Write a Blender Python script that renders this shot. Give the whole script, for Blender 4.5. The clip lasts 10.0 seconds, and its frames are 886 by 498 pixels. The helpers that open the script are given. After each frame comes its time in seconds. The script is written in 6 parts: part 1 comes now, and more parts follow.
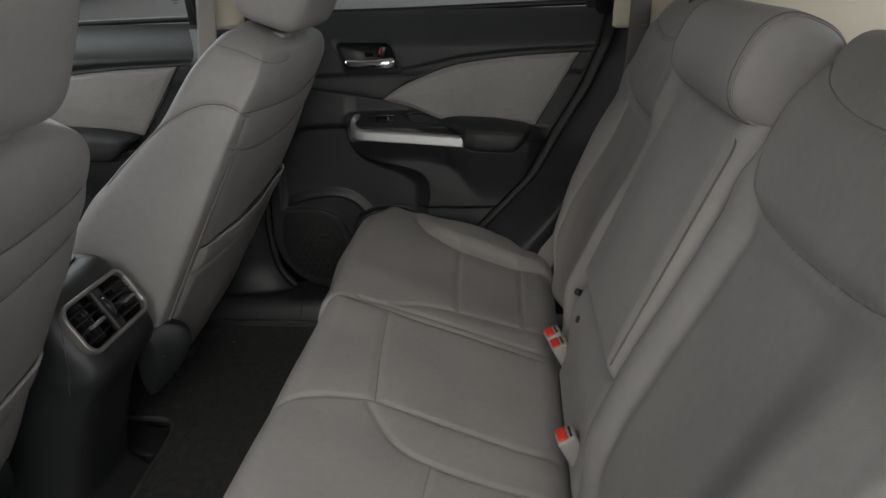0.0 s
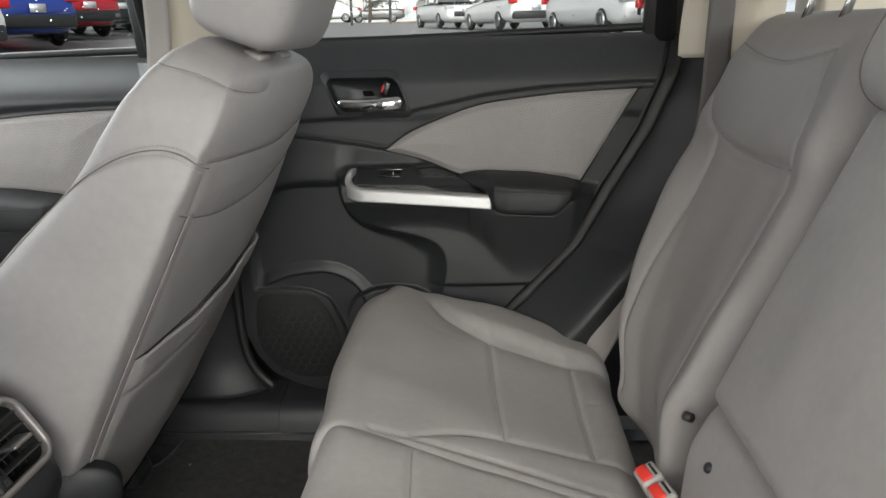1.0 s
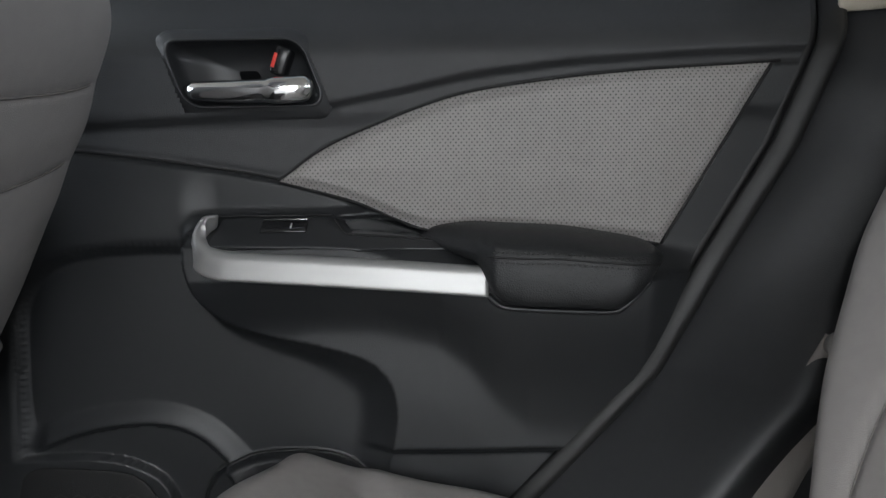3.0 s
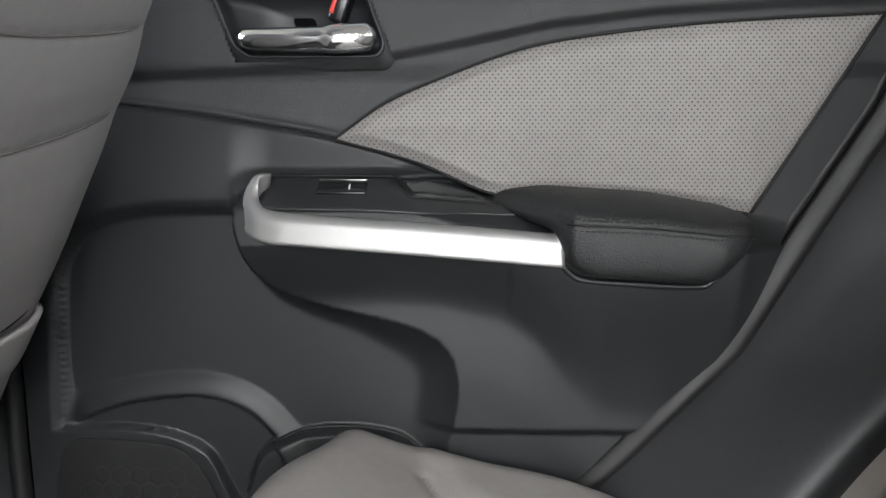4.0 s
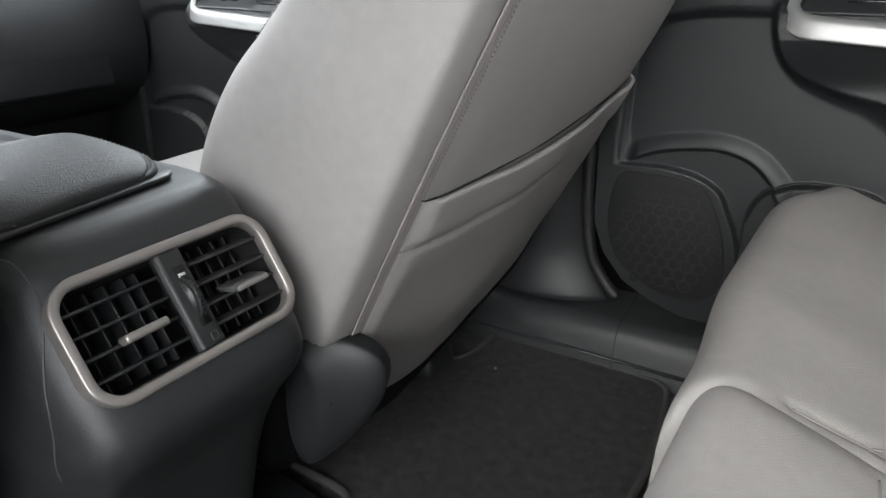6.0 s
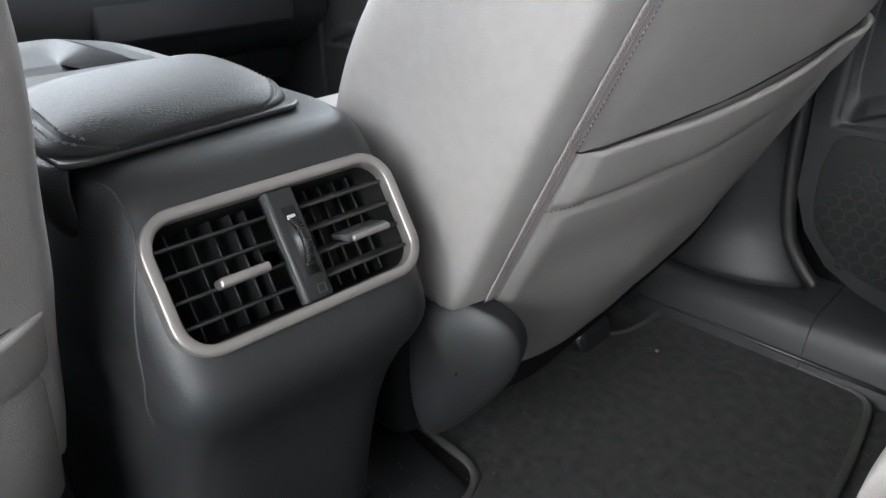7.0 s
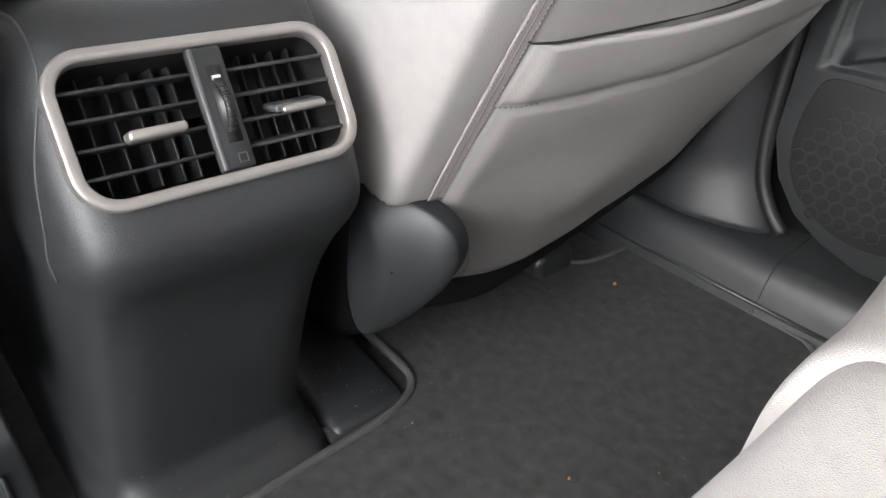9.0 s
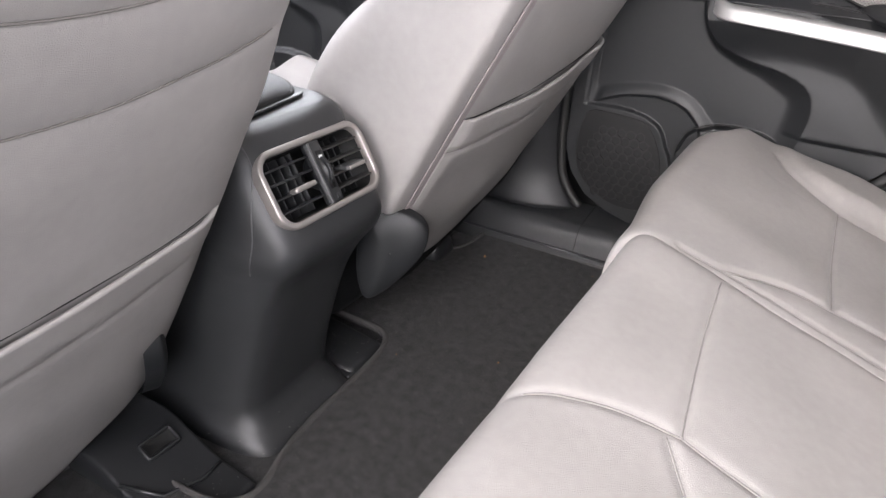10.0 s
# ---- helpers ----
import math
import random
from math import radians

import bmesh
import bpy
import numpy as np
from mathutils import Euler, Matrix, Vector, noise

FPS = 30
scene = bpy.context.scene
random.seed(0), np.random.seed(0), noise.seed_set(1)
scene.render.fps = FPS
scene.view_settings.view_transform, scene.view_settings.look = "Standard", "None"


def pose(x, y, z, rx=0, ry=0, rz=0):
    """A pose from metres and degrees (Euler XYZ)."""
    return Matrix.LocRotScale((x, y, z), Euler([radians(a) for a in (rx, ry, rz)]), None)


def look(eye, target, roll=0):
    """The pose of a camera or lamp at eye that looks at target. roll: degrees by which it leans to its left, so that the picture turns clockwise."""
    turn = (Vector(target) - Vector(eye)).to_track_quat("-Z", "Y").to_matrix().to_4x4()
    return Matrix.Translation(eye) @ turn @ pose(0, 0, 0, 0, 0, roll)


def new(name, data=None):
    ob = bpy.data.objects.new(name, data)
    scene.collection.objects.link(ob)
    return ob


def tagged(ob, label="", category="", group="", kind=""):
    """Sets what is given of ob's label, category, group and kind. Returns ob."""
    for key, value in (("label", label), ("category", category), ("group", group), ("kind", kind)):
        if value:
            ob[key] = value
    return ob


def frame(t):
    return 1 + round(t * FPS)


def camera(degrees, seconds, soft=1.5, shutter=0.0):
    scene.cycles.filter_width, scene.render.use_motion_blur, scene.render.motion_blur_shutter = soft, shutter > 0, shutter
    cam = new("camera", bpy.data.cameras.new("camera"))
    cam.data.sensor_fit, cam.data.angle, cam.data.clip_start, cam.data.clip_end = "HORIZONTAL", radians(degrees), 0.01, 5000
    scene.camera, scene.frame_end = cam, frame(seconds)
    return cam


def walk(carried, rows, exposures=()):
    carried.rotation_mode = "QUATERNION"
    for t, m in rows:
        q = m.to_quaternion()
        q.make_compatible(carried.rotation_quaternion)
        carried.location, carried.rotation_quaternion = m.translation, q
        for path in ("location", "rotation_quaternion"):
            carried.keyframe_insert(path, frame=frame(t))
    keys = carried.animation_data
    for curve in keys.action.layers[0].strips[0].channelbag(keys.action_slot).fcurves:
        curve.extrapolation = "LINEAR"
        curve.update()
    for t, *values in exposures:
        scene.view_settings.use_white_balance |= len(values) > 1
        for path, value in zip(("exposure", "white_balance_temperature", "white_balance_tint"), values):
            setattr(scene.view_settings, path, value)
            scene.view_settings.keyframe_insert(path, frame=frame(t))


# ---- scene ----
cam = camera(62.9, 10.0)
PATH = [
    (0, (0.184, 0.134, 0.891), (-0.015, 1.985, 0.161), -1.8),
    (0.5, (0.116, 0.322, 0.867), (-0.041, 2.202, 0.203), -1.5),
    (1, (0.051, 0.515, 0.806), (-0.071, 2.425, 0.227), -1.7),
    (1.5, (0.043, 0.724, 0.741), (-0.039, 2.66, 0.245), -1.9),
    (2, (0.044, 0.932, 0.634), (0.008, 2.899, 0.278), -1.6),
    (2.2, (0.056, 1.005, 0.615), (0.017, 2.98, 0.306), -1.5),
    (3.3, (0.019, 1.213, 0.609), (-0.027, 3.197, 0.367), -0.7),
    (3.5, (0.006, 1.23, 0.613), (-0.026, 3.212, 0.348), -0.5),
    (4, (-0.011, 1.224, 0.598), (-0.109, 3.195, 0.277), 0.0),
    (4.5, (-0.013, 1.111, 0.597), (-0.274, 3.047, 0.165), 0.2),
    (5, (-0.038, 0.967, 0.616), (-0.523, 2.821, 0.043), -0.3),
    (5.5, (-0.051, 0.87, 0.624), (-0.811, 2.597, -0.039), -0.8),
    (6, (-0.075, 0.864, 0.607), (-1.077, 2.418, -0.156), -1.1),
    (6.2, (-0.084, 0.874, 0.596), (-1.158, 2.373, -0.179), -1.6),
    (7.3, (-0.116, 0.98, 0.561), (-1.522, 2.075, -0.346), -2.0),
    (7.5, (-0.119, 1.0, 0.551), (-1.558, 2.032, -0.38), -1.9),
    (8, (-0.118, 1.041, 0.545), (-1.607, 1.927, -0.454), -1.1),
    (8.5, (-0.111, 1.066, 0.532), (-1.566, 1.954, -0.514), 1.1),
    (9, (-0.085, 0.984, 0.535), (-1.347, 2.15, -0.488), 4.0),
    (9.5, (-0.034, 0.754, 0.627), (-1.054, 2.17, -0.349), 4.6),
    (10, (0.025, 0.533, 0.694), (-0.836, 2.086, -0.225), 3.1),
]
# the clip's own brightening and darkening
EXPOSURES = [(0.0, -0.95, 6470, 7), (0.2, -0.4, 6470, 7), (0.5, 0.30, 6470, 7), (1.0, 0.33, 6470, 7), (1.5, -0.05, 6470, 7), (2.2, 0.02, 6370, 7), (3.3, 0.30, 5970, 8), (4.0, 0.94, 6170, 8), (4.5, 1.24, 6470, 9), (5.0, 1.31, 6440, 9), (5.5, 0.77, 6320, 7), (6.0, 0.68, 6220, 7), (7.3, 1.25, 6070, 7), (8.5, 1.88, 6170, 8), (9.0, 1.82, 6270, 9), (9.5, 1.58, 6370, 15), (10.0, 1.3, 6370, 16)]
walk(cam, [(t, look(eye, target, roll)) for t, eye, target, roll in PATH], EXPOSURES)

# ---- light ----
world = bpy.data.worlds.new("overcast_world")
scene.world = world
world.use_nodes = True
wn = world.node_tree.nodes
sky = wn.new("ShaderNodeTexSky")
sky.sky_type, sky.sun_disc = "NISHITA", False
sky.sun_elevation, sky.sun_rotation = radians(31), radians(173)
sky.dust_density, sky.air_density, sky.ozone_density = 6.0, 1.0, 1.0
haze = wn.new("ShaderNodeHueSaturation")
haze.inputs["Saturation"].default_value = 0.25
world.node_tree.links.new(sky.outputs[0], haze.inputs["Color"])
world.node_tree.links.new(haze.outputs[0], wn["Background"].inputs["Color"])
wn["Background"].inputs["Strength"].default_value = 0.15

sun_data = bpy.data.lights.new("sun", "SUN")
sun_data.energy, sun_data.angle, sun_data.color = 0.7, radians(60), (1.0, 0.985, 0.96)
sun = new("sun", sun_data)
sun.matrix_world = look((-2.2, -8, 5.6), (0, 1.2, 0))


def skylight(name, place, target, wide, high, watts):
    """An added area lamp that stands in for daylight at one of the car's openings."""
    data = bpy.data.lights.new(name, "AREA")
    data.shape, data.size, data.size_y, data.energy, data.color = "RECTANGLE", wide, high, watts, (0.95, 0.97, 1.0)
    lamp = new(name, data)
    lamp.matrix_world = look(place, target)
    return lamp


# placed well outside the doorway; reaches low to imitate light off the ground too
skylight("doorway_daylight", (0.62, -0.72, 0.80), (-0.40, 1.2, 0.33), 1.2, 1.65, 13)
skylight("windscreen_daylight", (-1.95, 1.175, 1.02), (-0.6, 1.175, 0.55), 1.30, 0.56, 11)
skylight("passenger_window_daylight", (-0.98, 1.97, 1.0), (-0.75, 1.0, 0.40), 0.8, 0.36, 5.5)
skylight("tailgate_daylight", (1.22, 1.175, 1.02), (-0.4, 1.175, 0.60), 1.1, 0.30, 5.5)
skylight("driver_window_daylight", (-1.05, 0.33, 1.0), (-0.8, 1.4, 0.4), 0.8, 0.36, 1.2)

# ---- helpers for building ----
CY = 1.175          # the car's middle line
GROUND = -0.42      # the tarmac beside the car


def sm(a, b, x):
    t = np.clip((np.asarray(x, float) - a) / (b - a), 0, 1)
    return t * t * (3 - 2 * t)


def curve(pts, n=60):
    """A smooth line through the points, evenly sampled."""
    p = np.array(pts, float)
    q = np.vstack([2 * p[0] - p[1], p, 2 * p[-1] - p[-2]])
    out = []
    for i in range(1, len(q) - 2):
        t = np.linspace(0, 1, 24, endpoint=False)[:, None]
        a, b, c, d = q[i - 1], q[i], q[i + 1], q[i + 2]
        out.append(0.5 * (2 * b + (c - a) * t + (2 * a - 5 * b + 4 * c - d) * t**2 + (3 * b - a - 3 * c + d) * t**3))
    out = np.vstack(out + [p[-1:]])
    s = np.r_[0, np.cumsum(np.linalg.norm(np.diff(out, axis=0), axis=1))]
    e = np.linspace(0, s[-1], n)
    return np.stack([np.interp(e, s, out[:, k]) for k in range(out.shape[1])], 1)


def away(points, lines):
    """Distance of points to the nearest of some sampled lines."""
    best = np.full(len(points), 9.0)
    for line in lines:
        for i in range(0, len(points), 20000):
            d = np.linalg.norm(points[i:i + 20000, None, :] - line[None], axis=2).min(1)
            best[i:i + 20000] = np.minimum(best[i:i + 20000], d)
    return best


def put(name, mesh, parent=None, label="", smooth=True):
    if smooth:
        mesh.polygons.foreach_set("use_smooth", [True] * len(mesh.polygons))
    ob = new(name, mesh)
    if parent is not None:
        ob.parent = parent
        ob.matrix_parent_inverse = parent.matrix_world.inverted()
    if label:
        ob["label"] = label
    return ob


def mesh_from(name, verts, faces, material, parent=None, label="", smooth=True):
    me = bpy.data.meshes.new(name)
    me.from_pydata([tuple(v) for v in np.asarray(verts, float)], [], [tuple(int(i) for i in f) for f in faces])
    me.materials.append(material)
    me.update()
    return put(name, me, parent, label, smooth)


def part(name, bm, material, parent=None, label="", smooth=True):
    bmesh.ops.recalc_face_normals(bm, faces=bm.faces)
    me = bpy.data.meshes.new(name)
    bm.to_mesh(me)
    bm.free()
    me.materials.append(material)
    return put(name, me, parent, label, smooth)


def thing(name, place, label, category, group="", kind=""):
    ob = new(name)
    ob.location = place
    ob.matrix_world = Matrix.Translation(place)
    ob.empty_display_size = 0.05
    return tagged(ob, label, category, group, kind)


def grid_faces(nu, nv, wrap=False, flip=False):
    f = []
    for i in range(nu if wrap else nu - 1):
        j = (i + 1) % nu
        for k in range(nv - 1):
            q = (i * nv + k, j * nv + k, j * nv + k + 1, i * nv + k + 1)
            f.append(q[::-1] if flip else q)
    return f


def sheet(name, pts, material, parent=None, label="", wrap=False, flip=False, thick=0.0, caps=False):
    """A surface from an array (nu, nv, 3); thick: given a back by offset along the normals."""
    nu, nv, _ = pts.shape
    v = pts.reshape(-1, 3)
    f = grid_faces(nu, nv, wrap, flip)
    if caps:
        f = f + [tuple(i * nv for i in range(nu)), tuple(i * nv + nv - 1 for i in range(nu))[::-1]]
    if thick:
        du, dv = np.gradient(pts, axis=0), np.gradient(pts, axis=1)
        n = np.cross(du, dv)
        n /= np.maximum(np.linalg.norm(n, axis=2, keepdims=True), 1e-9)
        if flip:
            n = -n
        m = nu * nv
        back = (pts - n * thick).reshape(-1, 3)
        v = np.vstack([v, back])
        f = f + [tuple(i + m for i in q[::-1]) for q in f]
        rim = [i * nv for i in range(nu)], [i * nv + nv - 1 for i in range(nu)]
        ends = [] if wrap else [list(range(nv)), [(nu - 1) * nv + k for k in range(nv)]]
        for row in (*rim, *ends):
            for a, b in zip(row, row[1:]):
                f.append((a, b, b + m, a + m))
    ob = mesh_from(name, v, f, material, parent, label)
    bm = bmesh.new()
    bm.from_mesh(ob.data)
    if caps or thick:
        bmesh.ops.recalc_face_normals(bm, faces=bm.faces)
    bm.to_mesh(ob.data)
    bm.free()
    ob.data.polygons.foreach_set("use_smooth", [True] * len(ob.data.polygons))
    return ob


def tube(name, line, radius, material, parent=None, label="", sides=8, flat=1.0, up=(0, 0, 1), closed=False):
    """A rod along a line; flat squeezes it along up."""
    p = np.asarray(line, float)
    t = np.gradient(p, axis=0)
    if closed:
        t = np.roll(p, -1, 0) - np.roll(p, 1, 0)
    t /= np.maximum(np.linalg.norm(t, axis=1, keepdims=True), 1e-9)
    u = np.tile(np.array(up, float), (len(p), 1))
    a = np.cross(t, u)
    a /= np.maximum(np.linalg.norm(a, axis=1, keepdims=True), 1e-9)
    b = np.cross(a, t)
    rad = np.broadcast_to(np.asarray(radius, float), (len(p),))[:, None]
    rings = [p + rad * (a * math.cos(w) + b * math.sin(w) * flat) for w in np.linspace(0, 2 * math.pi, sides, endpoint=False)]
    pts = np.stack(rings, 0)
    if closed:
        pts = np.concatenate([pts, pts[:, :1]], 1)
    return sheet(name, pts, material, parent, label, wrap=True, caps=not closed)


def strip(name, line, side, width, thick, material, parent=None, label=""):
    """A flat band along a line; side: the way across it at each point."""
    p, s = np.asarray(line, float), np.asarray(side, float)
    if s.ndim == 1:
        s = np.tile(s, (len(p), 1))
    s = s / np.linalg.norm(s, axis=1, keepdims=True)
    pts = np.stack([p + s * width * (k - 0.5) for k in np.linspace(0, 1, 7)], 0)
    return sheet(name, pts, material, parent, label, thick=thick)


def stitches(name, line, normal, material, parent, pitch=0.005, size=0.0032, thick=0.0006):
    """Short threads along a line, lying on the surface, in one mesh."""
    p = np.asarray(line, float)
    s = np.r_[0, np.cumsum(np.linalg.norm(np.diff(p, axis=0), axis=1))]
    v, f = [], []
    nrm = np.asarray(normal, float)
    for c in np.arange(pitch, s[-1] - pitch, pitch):
        a = np.array([np.interp(c - size / 2, s, p[:, k]) for k in range(3)])
        b = np.array([np.interp(c + size / 2, s, p[:, k]) for k in range(3)])
        n = nrm if nrm.ndim == 1 else nrm[min(int(c / s[-1] * len(nrm)), len(nrm) - 1)]
        side = np.cross(b - a, n)
        side *= thick / max(np.linalg.norm(side), 1e-9)
        n = n / np.linalg.norm(n) * thick
        i = len(v)
        m = (a + b) / 2 + n * 0.9
        v += [a - side - n, a + side - n, b + side - n, b - side - n, m - side * 0.7, m + side * 0.7]
        f += [(i, i + 1, i + 5, i + 4), (i + 2, i + 3, i + 4, i + 5), (i + 1, i + 2, i + 5), (i + 3, i, i + 4)]
    return tagged(mesh_from(name, v, f, material, parent), kind="stuff")


def box(bm, m, sx, sy, sz, bevel=0.0, seg=2):
    got = bmesh.ops.create_cube(bm, size=1, matrix=m @ Matrix.Diagonal((sx, sy, sz, 1)))
    if bevel:
        edges = list({e for v in got["verts"] for e in v.link_edges})
        bmesh.ops.bevel(bm, geom=edges, offset=bevel, segments=seg, profile=0.5, affect="EDGES")


def boxed(name, m, size, bevel, material, parent=None, label="", seg=2):
    bm = bmesh.new()
    box(bm, m, *size, bevel, seg)
    return part(name, bm, material, parent, label)


def rod(name, a, b, r, material, parent=None, label="", sides=16):
    a, b = Vector(a), Vector(b)
    bm = bmesh.new()
    m = Matrix.Translation((a + b) / 2) @ (b - a).to_track_quat("Z", "Y").to_matrix().to_4x4()
    bmesh.ops.create_cone(bm, cap_ends=True, segments=sides, radius1=r, radius2=r, depth=(b - a).length, matrix=m)
    bmesh.ops.bevel(bm, geom=[e for e in bm.edges if e.calc_face_angle(0) > 1], offset=r * 0.2, segments=2, affect="EDGES")
    return part(name, bm, material, parent, label)


def prism(name, outline, axis, a, b, material, parent=None, label="", bevel=0.0):
    """An outline in two axes, given depth from a to b along the third (0 x, 1 y, 2 z)."""
    bm = bmesh.new()
    def at(p, d):
        q = list(p)
        q.insert(axis, d)
        return q
    lo = [bm.verts.new(at(p, a)) for p in outline]
    hi = [bm.verts.new(at(p, b)) for p in outline]
    bm.faces.new(lo)
    bm.faces.new(hi[::-1])
    n = len(outline)
    for i in range(n):
        bm.faces.new((lo[i], hi[i], hi[(i + 1) % n], lo[(i + 1) % n]))
    bmesh.ops.recalc_face_normals(bm, faces=bm.faces)
    if bevel:
        rims = [e for e in bm.edges if e.calc_face_angle(0) > 0.7]
        bmesh.ops.bevel(bm, geom=rims, offset=bevel, segments=3, profile=0.5, affect="EDGES")
    ob = part(name, bm, material, parent, label)
    mark_sharp(ob)
    return ob


def mark_sharp(ob, angle=0.6):
    bm = bmesh.new()
    bm.from_mesh(ob.data)
    for e in bm.edges:
        if e.calc_face_angle(0) > angle:
            e.smooth = False
    bm.to_mesh(ob.data)
    bm.free()
    return ob


def rounded(w, h, r, n=6):
    """A rounded rectangle round the origin."""
    out = []
    for cx, cy, a0 in ((w / 2 - r, h / 2 - r, 0), (-w / 2 + r, h / 2 - r, 90), (-w / 2 + r, -h / 2 + r, 180), (w / 2 - r, -h / 2 + r, 270)):
        for i in range(n + 1):
            a = radians(a0 + 90 * i / n)
            out.append((cx + r * math.cos(a), cy + r * math.sin(a)))
    return out


# ---- materials ----
def material(name, base, rough=0.5, metal=0.0, grain=0.0, scale=600.0, vary=0.06, patch=9.0, kind="voronoi", bump=0.3, spec=0.5, sheen=0.0, dirt=0.0, coat=0.0, fuzz=0.45):
    m = bpy.data.materials.new(name)
    m.use_nodes = True
    n, l = m.node_tree.nodes, m.node_tree.links
    p = n["Principled BSDF"]
    p.inputs["Metallic"].default_value = metal
    p.inputs["Specular IOR Level"].default_value = spec
    p.inputs["Coat Weight"].default_value = coat
    if sheen:
        p.inputs["Sheen Weight"].default_value = sheen
    where = n.new("ShaderNodeTexCoord")
    big = n.new("ShaderNodeTexNoise")
    big.inputs["Scale"].default_value, big.inputs["Detail"].default_value = patch, 5
    l.new(where.outputs["Object"], big.inputs["Vector"])
    fine = n.new("ShaderNodeTexNoise")
    fine.inputs["Scale"].default_value, fine.inputs["Detail"].default_value = patch * 14, 3
    l.new(where.outputs["Object"], fine.inputs["Vector"])
    both = n.new("ShaderNodeMath")
    both.operation = "MULTIPLY_ADD"
    both.inputs[1].default_value = fuzz
    l.new(fine.outputs["Fac"], both.inputs[0])
    l.new(big.outputs["Fac"], both.inputs[2])
    ramp = n.new("ShaderNodeMapRange")
    ramp.inputs["From Min"].default_value, ramp.inputs["From Max"].default_value = 0.4 + (fuzz - 0.45) * 0.36, 1.05 + (fuzz - 0.45) * 0.64
    ramp.inputs["To Min"].default_value, ramp.inputs["To Max"].default_value = max(1 - vary, 0.12), 1 + vary
    l.new(both.outputs[0], ramp.inputs["Value"])
    mul = n.new("ShaderNodeVectorMath")
    mul.operation = "SCALE"
    mul.inputs[0].default_value = base
    l.new(ramp.outputs[0], mul.inputs["Scale"])
    colour = mul.outputs[0]
    if dirt:
        spots = n.new("ShaderNodeTexNoise")
        spots.inputs["Scale"].default_value, spots.inputs["Detail"].default_value = 130, 6
        l.new(where.outputs["Object"], spots.inputs["Vector"])
        cut = n.new("ShaderNodeMapRange")
        cut.inputs["From Min"].default_value, cut.inputs["From Max"].default_value = 0.68, 0.82
        cut.inputs["To Max"].default_value = dirt
        l.new(spots.outputs["Fac"], cut.inputs["Value"])
        mix = n.new("ShaderNodeMix")
        mix.data_type = "RGBA"
        mix.inputs["B"].default_value = (0.32, 0.29, 0.25, 1)
        l.new(cut.outputs[0], mix.inputs["Factor"])
        l.new(colour, mix.inputs["A"])
        colour = mix.outputs["Result"]
    l.new(colour, p.inputs["Base Color"])
    rr = n.new("ShaderNodeMapRange")
    rr.inputs["From Min"].default_value, rr.inputs["From Max"].default_value = 0.1, 0.9
    rr.inputs["To Min"].default_value, rr.inputs["To Max"].default_value = max(rough - 0.09, 0.02), rough + 0.09
    l.new(big.outputs["Fac"], rr.inputs["Value"])
    l.new(rr.outputs[0], p.inputs["Roughness"])
    if grain:
        if kind == "voronoi":
            g = n.new("ShaderNodeTexVoronoi")
            g.feature = "DISTANCE_TO_EDGE"
            g.inputs["Scale"].default_value = scale
            out = g.outputs["Distance"]
        else:
            g = n.new("ShaderNodeTexNoise")
            g.inputs["Scale"].default_value, g.inputs["Detail"].default_value = scale, 4
            out = g.outputs["Fac"]
        l.new(where.outputs["Object"], g.inputs["Vector"])
        b = n.new("ShaderNodeBump")
        b.inputs["Strength"].default_value, b.inputs["Distance"].default_value = bump, grain
        l.new(out, b.inputs["Height"])
        l.new(b.outputs[0], p.inputs["Normal"])
    return m


LEATHER = material("grey_leather", (0.328, 0.313, 0.302), 0.52, grain=0.0010, scale=700, vary=0.13, patch=7, bump=0.46)
# cushion seam tubes, darker than the leather to hold the groove's shade
SOFT_SEAM = material("grey_seam", (0.235, 0.222, 0.212), 0.8, vary=0.1)
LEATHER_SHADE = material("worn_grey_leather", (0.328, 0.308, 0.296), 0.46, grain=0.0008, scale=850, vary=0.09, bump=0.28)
VINYL_BACK = material("grey_vinyl", (0.338, 0.324, 0.315), 0.46, grain=0.0010, scale=640, vary=0.11, patch=6, bump=0.42)
THREAD = material("grey_thread", (0.30, 0.28, 0.265), 0.8, vary=0.1)
# dark thread; in the seam tubes its colour also stands for groove shade
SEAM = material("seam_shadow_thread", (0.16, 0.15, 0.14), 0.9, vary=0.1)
ZIP = material("mauve_zip_tape", (0.275, 0.246, 0.247), 0.85, grain=0.001, scale=900, kind="noise", vary=0.08)
BLACK = material("black_grained_plastic", (0.029, 0.0302, 0.0320), 0.38, grain=0.0007, scale=760, vary=0.16, bump=0.40)
CHARCOAL = material("charcoal_grained_plastic", (0.036, 0.037, 0.039), 0.46, grain=0.0008, scale=700, vary=0.22, patch=7, bump=0.5)
BLACK_PANEL = material("black_fine_grained_plastic", (0.0150, 0.0162, 0.0178), 0.45, grain=0.0005, scale=1300, kind="noise", vary=0.16, bump=0.45, spec=0.5)
BLACK_SOFT = material("black_smooth_plastic", (0.022, 0.0230, 0.0247), 0.36, vary=0.12)
BLACK_LEATHER = material("black_leather", (0.013, 0.0138, 0.015), 0.48, grain=0.0012, scale=470, vary=0.18, bump=0.42)
GLOSS_BLACK = material("gloss_black_plastic", (0.012, 0.012, 0.013), 0.2, vary=0.1)
DARK = material("dark_duct", (0.008, 0.008, 0.008), 0.6, vary=0.2)
RUBBER = material("black_rubber", (0.012, 0.012, 0.012), 0.5, grain=0.0005, scale=500, vary=0.15)
SILVER = material("satin_silver_paint", (0.41, 0.41, 0.405), 0.46, metal=0.8, vary=0.03)
